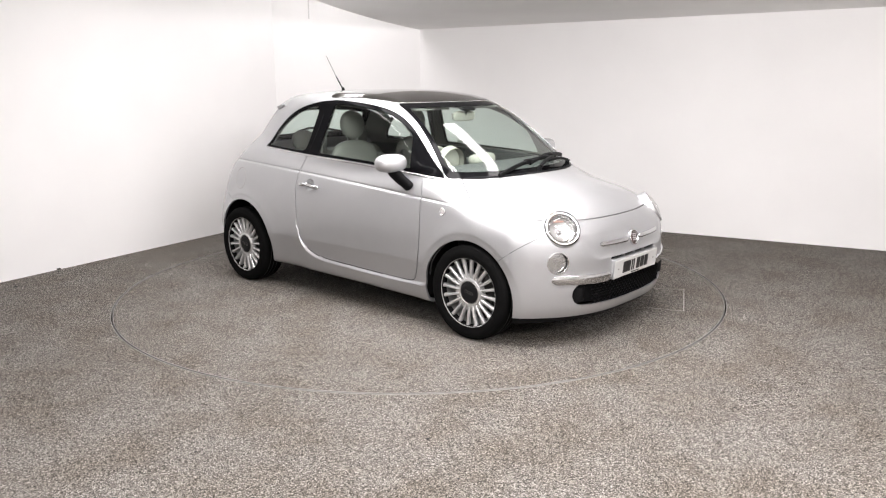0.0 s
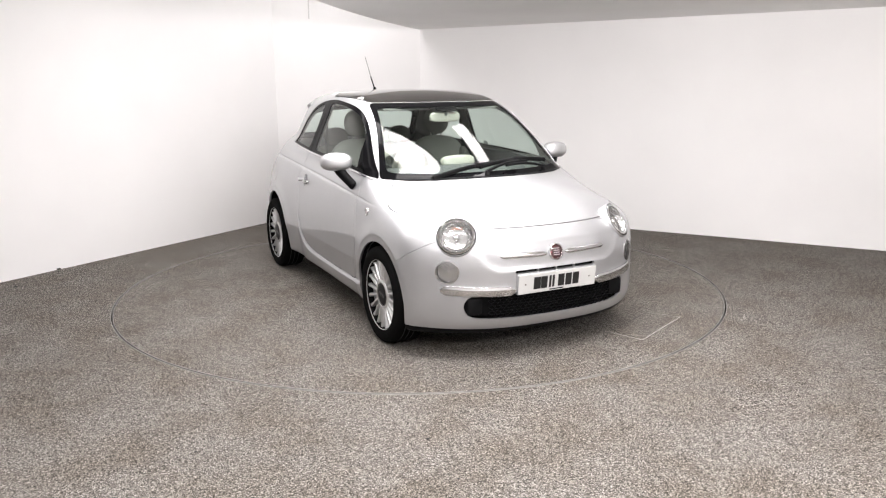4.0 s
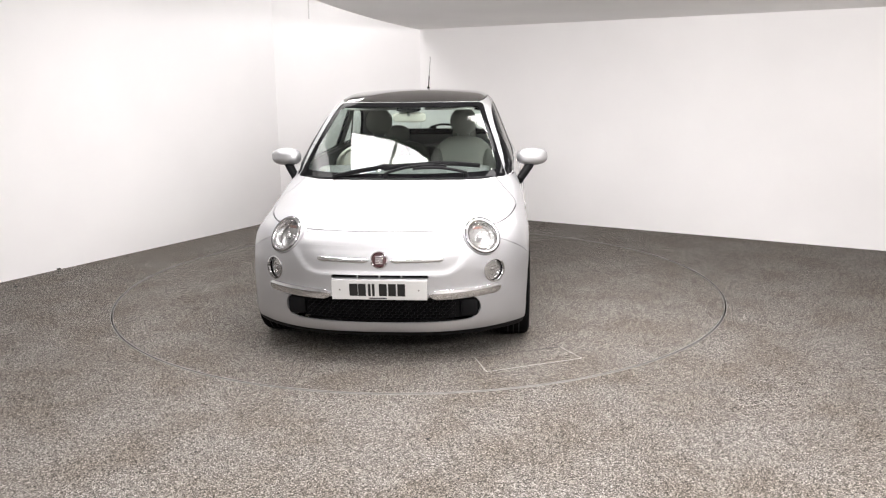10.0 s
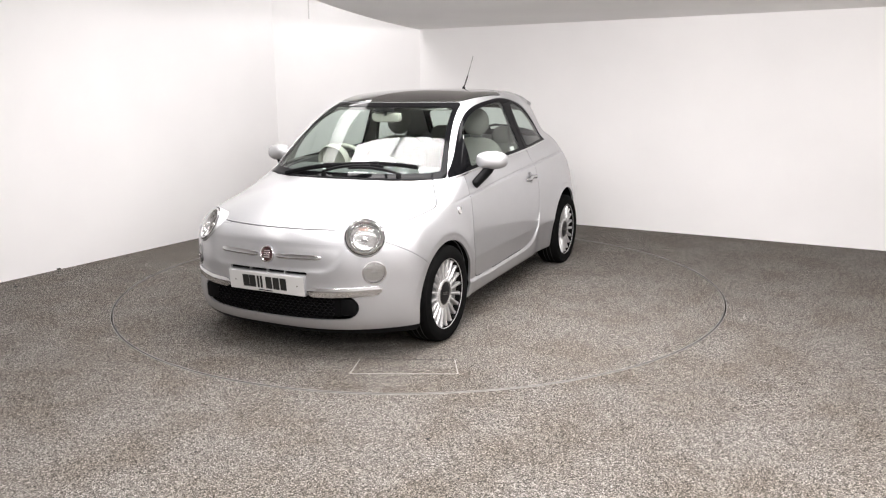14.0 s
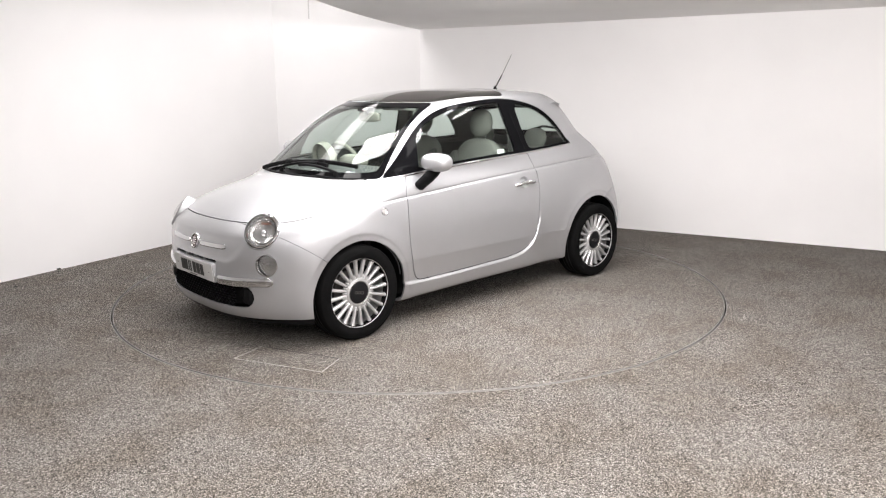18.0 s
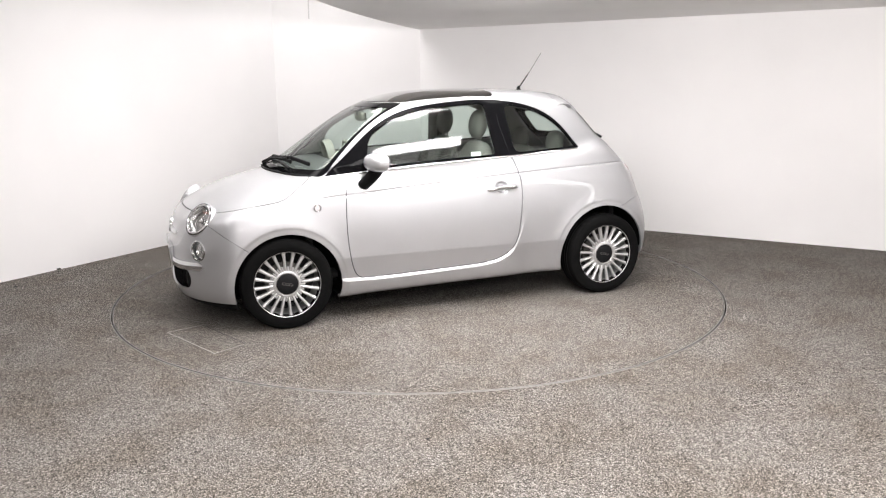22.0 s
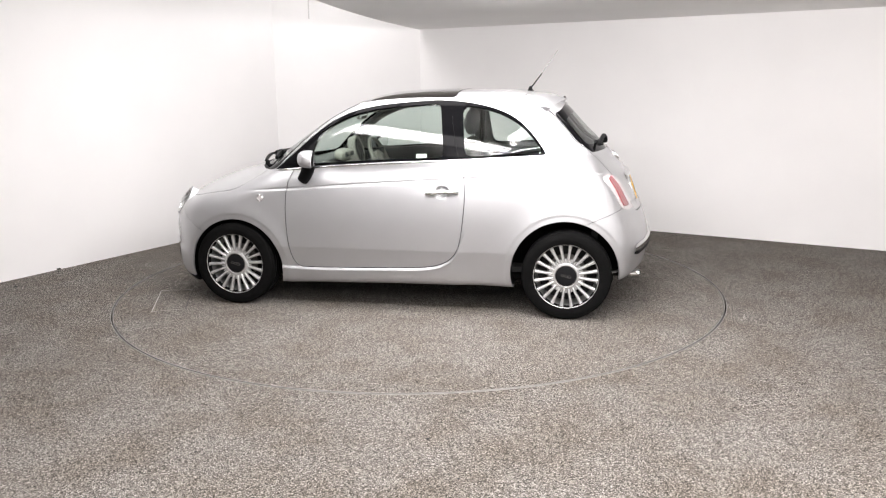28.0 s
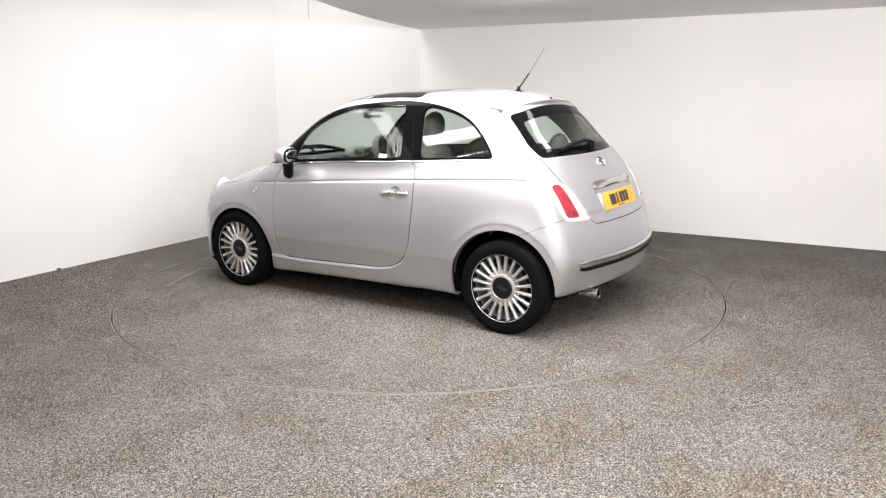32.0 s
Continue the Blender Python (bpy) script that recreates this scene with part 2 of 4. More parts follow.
def lathe(profile, n=48, m=None, bm=None, closed=False):
    """Turns (radius, height) pairs round the z axis."""
    verts, faces, k = [], [], len(profile)
    for i in range(n):
        a = 2 * math.pi * i / n
        verts += [(r * math.cos(a), r * math.sin(a), h) for r, h in profile]
    for i in range(n):
        j = (i + 1) % n
        for q in range(k if closed else k - 1):
            p = (q + 1) % k
            faces.append((i * k + q, j * k + q, j * k + p, i * k + p))
    own = faces_of(verts, faces)
    bmesh.ops.remove_doubles(own, verts=own.verts, dist=1e-5)
    bmesh.ops.recalc_face_normals(own, faces=own.faces)
    return joined(own, bm, m)


def bar(path, half_w, half_h, ups=None, n=10, power=2.6, bm=None, taper=None):
    """A rod of rounded section along a path; half_w goes across the path and its up, half_h along the up."""
    path = [Vector(p) for p in path]
    k = len(path)
    verts, faces = [], []
    for i, p in enumerate(path):
        t = (path[min(i + 1, k - 1)] - path[max(i - 1, 0)]).normalized()
        up = Vector(ups[i]) if ups else Vector((0, 0, 1))
        side = t.cross(up).normalized()
        up = side.cross(t).normalized()
        s = taper(i / (k - 1)) if taper else 1
        for j in range(n):
            a = 2 * math.pi * j / n
            c, q = math.cos(a), math.sin(a)
            c, q = math.copysign(abs(c) ** (2 / power), c), math.copysign(abs(q) ** (2 / power), q)
            verts.append(p + side * (half_w * s * c) + up * (half_h * s * q))
    for i in range(k - 1):
        for j in range(n):
            faces.append((i * n + j, i * n + (j + 1) % n, (i + 1) * n + (j + 1) % n, (i + 1) * n + j))
    faces += [tuple(range(n))[::-1], tuple(range((k - 1) * n, k * n))]
    own = faces_of(verts, faces)
    bmesh.ops.recalc_face_normals(own, faces=own.faces)
    return joined(own, bm)


def pillow(size, m=None, power=3.0, nu=28, nv=18, bm=None):
    """A cushion: a rounded block with soft edges."""
    verts, faces = [], []
    for j in range(nv + 1):
        b = math.pi * (j / nv - .5)
        for i in range(nu):
            a = 2 * math.pi * i / nu

            def sp(v):
                return math.copysign(abs(v) ** (2 / power), v)
            verts.append((size[0] * sp(math.cos(b)) * sp(math.cos(a)), size[1] * sp(math.cos(b)) * sp(math.sin(a)), size[2] * sp(math.sin(b))))
    for j in range(nv):
        for i in range(nu):
            faces.append((j * nu + i, j * nu + (i + 1) % nu, (j + 1) * nu + (i + 1) % nu, (j + 1) * nu + i))
    own = faces_of(verts, faces)
    bmesh.ops.remove_doubles(own, verts=own.verts, dist=1e-5)
    return joined(own, bm, m)


# ---- the room ----
SOFFIT_Z, ROOM_Z = 2.12, 3.05
LEFT_FAR, CORNER_A, CORNER_B, RIGHT_FAR = (-6.2, -4.36), (-1.585, 3.035), (.02, 3.475), (7.4, -1.165)
TABLE_R = 2.227


def wall(name, a, b, z0, z1, thick=.12, material=None):
    """A slab between two points of the plan, its thickness on the left of the way from a to b."""
    a, b = Vector((*a, 0)), Vector((*b, 0))
    d = (b - a).normalized()
    n = Vector((-d.y, d.x, 0)) * thick
    vs = [p + Vector((0, 0, z)) for z in (z0, z1) for p in (a, b, b + n, a + n)]
    bm = faces_of(vs, [(0, 1, 2, 3), (4, 5, 6, 7), (0, 1, 5, 4), (1, 2, 6, 5), (2, 3, 7, 6), (3, 0, 4, 7)])
    bmesh.ops.recalc_face_normals(bm, faces=bm.faces)
    return tagged(part(name, bm, material or M["wall"], smooth=0), kind="structure")


tagged(wall("wall_west", LEFT_FAR, CORNER_A, 0, ROOM_Z), "smooth white painted studio wall panel", "wall")
tagged(wall("wall_north", CORNER_A, CORNER_B, 0, ROOM_Z), "smooth white painted studio corner wall", "wall")
tagged(wall("wall_east", CORNER_B, RIGHT_FAR, 0, ROOM_Z), "smooth white painted studio wall panel", "wall")
tagged(wall("wall_south_east", RIGHT_FAR, (7.4, -8.2), 0, ROOM_Z), "plain white studio wall", "wall")
tagged(wall("wall_south", (7.4, -8.2), (-6.2, -8.2), 0, ROOM_Z), "plain white studio wall", "wall")
tagged(wall("wall_south_west", (-6.2, -8.2), LEFT_FAR, 0, ROOM_Z), "plain white studio wall", "wall")


def ring_floor(r, outer, z, n=192):
    """A flat sheet with a round hole of radius r, out to a rectangle."""
    x0, x1, y0, y1 = outer
    verts, faces = [], []
    for i in range(n):
        a = 2 * math.pi * i / n
        c, s = math.cos(a), math.sin(a)
        k = min((x1 if c > 0 else x0) / c if abs(c) > 1e-6 else 1e9, (y1 if s > 0 else y0) / s if abs(s) > 1e-6 else 1e9)
        verts += [(r * c, r * s, z), (r * c, r * s, z - .05), (k * c, k * s, z)]
    for i in range(n):
        j = (i + 1) % n
        faces += [(3 * i, 3 * i + 2, 3 * j + 2, 3 * j), (3 * i + 1, 3 * i, 3 * j, 3 * j + 1)]
    bm = faces_of(verts, faces)
    for x, y in ((x0, y0), (x1, y0), (x1, y1), (x0, y1)):
        near = sorted((v for v in bm.verts if abs(v.co.z - z) < .01 and v.co.xy.length > r + .1), key=lambda v: (v.co.xy - Vector((x, y))).length)[0]
        near.co.x, near.co.y = x, y
    bmesh.ops.recalc_face_normals(bm, faces=bm.faces)
    return bm


floor = tagged(part("floor", ring_floor(TABLE_R + .006, (-6.4, 7.6, -8.4, 4.2), 0), M["carpet"], smooth=0), "grey-brown speckled short-pile carpet floor", "floor", kind="structure")
pit = box((-2.4, -2.4, -.12), (2.4, 2.4, -.051))
tagged(part("floor_base", pit, M["dark"], smooth=0), "dark floor below the turntable", "floor", kind="structure")
edge = lathe([(TABLE_R + .006, -.02), (TABLE_R + .006, .002), (TABLE_R + .009, .002), (TABLE_R + .010, .0)], 192)
part("edge_strip", edge, M["alu"], floor, "thin pale metal edge strip")


def turntable():
    """A round carpeted platform, level with the floor, with a pale edge and an access hatch."""
    top = tagged(new("turntable"), "round turntable covered in the floor's speckled carpet", "turntable")
    r = TABLE_R - .004
    part("platform", lathe([(0, 0), (r * .5, 0), (r - .006, 0), (r - .006, -.04), (0, -.04)], 192), M["carpet"], top, smooth=30)
    part("rim", lathe([(r - .004, -.03), (r - .004, .002), (r, .002), (r, -.03)], 192), M["alu"], top, "thin pale metal rim")
    ring = [Vector(p) for p in ((1.665, .492, 0), (1.455, .982, 0), (1.645, 1.092, 0), (1.888, .566, 0))]
    for i in range(4):
        a, b = ring[i], ring[(i + 1) % 4]
        part("hatch_edge", bar([a, b], .003, .0012), M["seam"] if i != 0 else M["dark"], top, "pale seam of an access hatch")
    return top


table = turntable()


def soffit():
    """The lowered ceiling: flat below, ending in a shallow curve towards the light."""
    bow = spline((-5.9, -1.25), (-2.5, -.98), (.1, -.75), (1.49, -.5), (2.81, -.18), (3.475, .02))
    ys = np.linspace(-8.15, 3.475, 60)
    verts, faces = [], []
    for y in ys:
        x = float(bow(y)) if y > -5.9 else -1.25
        e = max(min(7.35, (3.475 - y) / .6286 + .02), x)
        verts += [(x, y, SOFFIT_Z), (e, y, SOFFIT_Z), (x, y, SOFFIT_Z + .06), (e, y, SOFFIT_Z + .06)]
    for i in range(len(ys) - 1):
        a, b = 4 * i, 4 * i + 4
        faces += [(a, a + 1, b + 1, b), (a + 2, b + 2, b + 3, a + 3), (a, b, b + 2, a + 2)]
    bm = faces_of(verts, faces)
    bmesh.ops.remove_doubles(bm, verts=bm.verts, dist=1e-4)
    bmesh.ops.recalc_face_normals(bm, faces=bm.faces)
    return tagged(part("ceiling_lowered", bm, M["soffit"], smooth=30), "flat off-white lowered ceiling panel", "ceiling", kind="structure")


soffit()
tagged(part("ceiling", box((-6.4, -8.4, ROOM_Z), (7.6, 4.2, ROOM_Z + .1)), M["wall"], smooth=0), "white studio ceiling above the lights", "ceiling", kind="structure")


def light_frame(x, y, z, turn, wide, long, tilt):
    """The thin metal tray of a ceiling light, open below; the added fill lamps get one too."""
    top = tagged(new("unseen_light"), "flat white light panel out of view with a thin metal frame", "light", "studio ceiling lights")
    top.matrix_world = pose(x, y, z, tilt, 0, turn)
    w, l = wide / 2 + .004, long / 2 + .004
    # dark for the panels' dividers, and so added tilted lamps mirror less
    for a, b in (((-w - .02, -l - .02), (w + .02, -l)), ((-w - .02, l), (w + .02, l + .02)), ((-w - .02, -l), (-w, l)), ((w, -l), (w + .02, l))):
        part("frame_rail", box((*a, -.006), (*b, .012), .002), M["frame_dark" if abs(turn + 27) < 1 or tilt > 50 else "frame"], top)
    part("tray", box((-w, -l, .003), (w, l, .012)), M["frame_dark" if tilt > 50 else "wall"], top)
    # the low added fill lamp stands on made-up legs
    if tilt and z < 1.9:
        for s in (-w * .7, w * .7):
            foot = top.matrix_world.inverted()
            part("stand_leg", bar([(s, -l * .5, .012), foot @ Vector((x + s, y - .1, 0))], .02, .02), M["frame"], top, "white leg of the added low fill lamp")
    elif tilt or z > 2.2 or z < 2.1:
        for s in (-w * .7, w * .7):
            up = top.matrix_world.inverted()
            part("hanger", bar([(s, 0, .012), up @ (top.matrix_world @ Vector((s, 0, .012)) + Vector((0, 0, (ROOM_Z if x < -1 else SOFFIT_Z) - z + .03)))], .006, .006), M["frame"], top, "thin hanger rod")


for row in LIGHTS:
    light_frame(*row)


def debris(x, y, size, turn):
    """A tiny dark scrap that lies on the carpet."""
    ob = part("debris", pillow((size, size * .55, size * .35), None, 2.2, 10, 6), M["dark"])
    ob.matrix_world = pose(x, y, size * .33, 0, 0, turn)
    return tagged(ob, "tiny dark scrap lying on the carpet", "debris", "scraps on the carpet")


for row in DEBRIS:
    debris(*row)


# ---- the car's shell ----
class Shell:
    """Half of the body's surface, from its field, to be cut along curves into panels."""

    def __init__(self):
        lo, hi = (-2.0, 0.0, .05), (2.15, 1.05, 1.75)
        nx, ny, nz = 206, 50, 84
        xs, ys, zs = (np.linspace(lo[i], hi[i], n + 1) for i, n in enumerate((nx, ny, nz)))
        quads, pts, at = [], [], {}

        def vert(p):
            key = tuple(round(c * 1e4) for c in p)
            if key not in at:
                at[key] = len(pts)
                pts.append(p)
            return at[key]

        def sheet(us, vs, make):
            ids = [[vert(make(u, v)) for v in vs] for u in us]
            for i in range(len(us) - 1):
                for j in range(len(vs) - 1):
                    quads.append((ids[i][j], ids[i + 1][j], ids[i + 1][j + 1], ids[i][j + 1]))
        sheet(xs, ys, lambda u, v: (u, v, hi[2]))
        sheet(xs, ys, lambda u, v: (u, v, lo[2]))
        sheet(xs, zs, lambda u, v: (u, hi[1], v))
        sheet(ys, zs, lambda u, v: (hi[0], u, v))
        sheet(ys, zs, lambda u, v: (lo[0], u, v))
        p = np.array(pts, float)
        q = np.stack([np.clip(p[:, 0], -1.0, 1.15), 0 * p[:, 0], np.clip(p[:, 2], .45, .72)], 1)
        d = q - p
        near, far = np.zeros(len(p)), np.ones(len(p))
        found = np.zeros(len(p), bool)
        for s in np.linspace(0, 1, 120):
            inside = body_field(*(p + d * s).T) < 0
            far = np.where(inside & ~found, s, far)
            near = np.where(inside | found, near, s)
            found |= inside
        for _ in range(40):
            mid = (near + far) / 2
            inside = body_field(*(p + d * mid[:, None]).T) < 0
            near, far = np.where(inside, near, mid), np.where(inside, mid, far)
        self.v = p + d * far[:, None]
        self.v[np.abs(p[:, 1]) < 1e-6, 1] = 0
        self.pad = np.array([q + (q[0],) * 8 for q in quads])
        self.size = np.full(len(quads), 4)
        self.names = np.array(["body"] * len(quads), dtype="<U24")
        self.centre = self.v[self.pad[:, :4]].mean(1)

    def cut(self, g, names, zone):
        """Splits the faces that bear one of the names, and lie in the zone, along g = 0."""
        here = zone(self.centre) & np.isin(self.names, names)
        used = np.unique(self.pad[here])
        val = np.ones(len(self.v))
        if not len(used):
            return
        val[used] = g(self.v[used])
        val[np.abs(val) < 1e-7] = 0
        vs = val[self.pad]
        mixed = here & (vs.min(1) < 0) & (vs.max(1) > 0)
        new_v, cache, faces, out = [], {}, [], []
        base = len(self.v)

        def crossing(a, b):
            key = (min(a, b), max(a, b))
            if key not in cache:
                s = val[a] / (val[a] - val[b])
                cache[key] = base + len(new_v)
                new_v.append(self.v[a] + (self.v[b] - self.v[a]) * s)
            return cache[key]
        for i in np.nonzero(mixed)[0]:
            f = [int(k) for k in self.pad[i, :self.size[i]]]
            plus, minus = [], []
            for k in range(len(f)):
                a, b = f[k], f[(k + 1) % len(f)]
                if val[a] >= 0:
                    plus.append(a)
                if val[a] <= 0:
                    minus.append(a)
                if val[a] * val[b] < 0:
                    c = crossing(a, b)
                    plus.append(c), minus.append(c)
            for half in (plus, minus):
                if len(half) > 2:
                    faces.append(half[:12]), out.append(self.names[i])
        if not faces:
            return
        self.v = np.vstack([self.v, new_v]) if new_v else self.v
        pad = np.array([f + [f[0]] * (12 - len(f)) for f in faces])
        mids = np.array([self.v[f].mean(0) for f in faces])
        self.pad = np.vstack([self.pad[~mixed], pad])
        self.size = np.concatenate([self.size[~mixed], [len(f) for f in faces]])
        self.names = np.concatenate([self.names[~mixed], np.array(out, dtype="<U24")])
        self.centre = np.vstack([self.centre[~mixed], mids])

    def settle(self):
        """Brings every corner back on to the surface."""
        mid = np.abs(self.v[:, 1]) < 1e-6
        for _ in range(3):
            self.v = self.v - body_field(*self.v.T)[:, None] * self.normal(self.v) * .9
            self.v[mid, 1] = 0
        self.centre = np.array([self.v[self.pad[i, :self.size[i]]].mean(0) for i in range(len(self.pad))])

    def name(self, g, names, zone, called):
        """Cuts along g = 0 and gives what lies inside a new name."""
        self.cut(g, names, zone)
        here = np.nonzero(zone(self.centre) & np.isin(self.names, names))[0]
        if len(here):
            self.names[here[g(self.centre[here]) < 0]] = called

    def seam(self, g, names, zone, called, half=.0028):
        """A panel inside g = 0, with an open joint of even width along its edge."""
        raw = g

        def g(v):
            n, e = self.normal(v), 1e-3
            d = np.stack([(raw(v + e * k) - raw(v - e * k)) / (2 * e) for k in np.eye(3)], 1)
            d = d - (d * n).sum(1)[:, None] * n
            return raw(v) / np.clip(np.linalg.norm(d, axis=1), .15, 3)
        self.cut(lambda v: g(v) - half, names, zone)
        self.cut(lambda v: g(v) + half, names, zone)
        here = np.nonzero(zone(self.centre) & np.isin(self.names, names))[0]
        self.names[here[np.abs(g(self.centre[here])) < half]] = "gap"
        self.name(g, names, zone, called)

    def normal(self, p):
        e = 1e-4
        x, y, z = p.T
        g = np.stack([body_field(x + e, y, z) - body_field(x - e, y, z), body_field(x, y + e, z) - body_field(x, y - e, z),
                      body_field(x, y, z + e) - body_field(x, y, z - e)], 1)
        return g / np.linalg.norm(g, axis=1)[:, None]

    def take(self, name, sides, lift=0.0):
        """A bmesh of the faces of that name: sides 'l', 'r' or 'lr' (joined along the middle)."""
        fs = [tuple(int(k) for k in self.pad[i, :self.size[i]]) for i in np.nonzero(self.names == name)[0]]
        ids = sorted({i for f in fs for i in f})
        back = {i: k for k, i in enumerate(ids)}
        p = self.v[ids]
        nrm = self.normal(p)
        p = p + nrm * lift
        p[np.abs(self.v[ids][:, 1]) < 1e-6, 1] = 0
        bm = bmesh.new()
        for side in sides:
            flip = np.array([1, 1 if side == "l" else -1, 1])
            vs = [bm.verts.new(c) for c in p * flip]
            for f in fs:
                loop = [back[i] for i in f]
                a, b, c = (self.v[f[k]] for k in (0, 1, 2))
                way = np.cross(b - a, c - b) @ nrm[loop[0]]
                if (way < 0) != (side == "r"):
                    loop = loop[::-1]
                try:
                    bm.faces.new([vs[k] for k in loop])
                except ValueError:
                    pass
        if len(sides) > 1:
            bmesh.ops.remove_doubles(bm, verts=[v for v in bm.verts if abs(v.co.y) < 1e-5], dist=1e-5)
        return bm


def poly_field(points, smooth=True):
    """Signed distance from a closed outline of (u, v) points, below nought inside."""
    p = np.array(points, float)
    if smooth:
        dense = []
        for i in range(len(p)):
            a, b, c, d = (p[(i + k) % len(p)] for k in (-1, 0, 1, 2))
            for s in np.arange(0, 1, .2):
                dense.append(.5 * (2 * b + (c - a) * s + (2 * a - 5 * b + 4 * c - d) * s * s + (3 * b - a - 3 * c + d) * s ** 3))
        p = np.array(dense)
    q = np.roll(p, -1, 0)

    def value(u, v):
        w = np.stack([u, v], 1)
        best = np.full(len(w), 1e9)
        odd = np.zeros(len(w), bool)
        for a, b in zip(p, q):
            e = b - a
            s = np.clip(((w - a) @ e) / (e @ e), 0, 1)
            best = np.minimum(best, np.hypot(*(w - a - s[:, None] * e).T))
            hit = (a[1] > w[:, 1]) != (b[1] > w[:, 1])
            if a[1] != b[1]:
                odd ^= hit & (w[:, 0] < (b[0] - a[0]) * (w[:, 1] - a[1]) / (b[1] - a[1]) + a[0])
        return np.where(odd, -best, best)
    return value


def disc_field(centre, axis, r):
    """Distance from a cylinder round an axis."""
    c, a = np.array(centre), np.array(axis) / np.linalg.norm(axis)

    def value(v):
        d = v - c
        return np.linalg.norm(d - (d @ a)[:, None] * a, axis=1) - r
    return value


WIN_TOP = spline((-1.0, 1.062), (-.890, 1.204), (-.77, 1.300), (-.607, 1.364), (-.417, 1.397), (-.228, 1.404), (-.039, 1.392), (.149, 1.372), (.339, 1.328), (.53, 1.226), (.72, 1.066), (.885, .93))
BELT = spline((.9, .94), (.713, .957), (.526, .974), (.154, .999), (-.436, 1.025), (-.969, 1.054))
HOOD_EDGE = spline((.88, .995), (.938, .943), (.967, .917), (1.01, .888), (1.055, .861), (1.134, .815), (1.225, .793), (1.37, .770), (1.5, .746), (1.66, .728), (1.8, .726))
HEAD_C, HEAD_A, FOG_C, FOG_A = (1.609, .530, .674), (.711, .462, .530), (1.660, .616, .511), (.88, .47, .0)
DOOR = [(.69, 1.12), (.712, .95), (.743, .86), (.755, .72), (.754, .58), (.742, .45), (.718, .345), (.68, .292), (.60, .283), (.35, .287), (.0, .299), (-.17, .306),
        (-.29, .324), (-.375, .362), (-.43, .425), (-.455, .50), (-.470, .60), (-.484, .75), (-.480, .87), (-.462, .96), (-.43, 1.05), (-.42, 1.12)]
LAMP = [(.692, .905), (.64, .930), (.575, .928), (.528, .887), (.49, .80), (.452, .712), (.458, .699), (.54, .699), (.625, .706), (.662, .73), (.682, .80)]


def column(k):
    return lambda v: v[:, k]


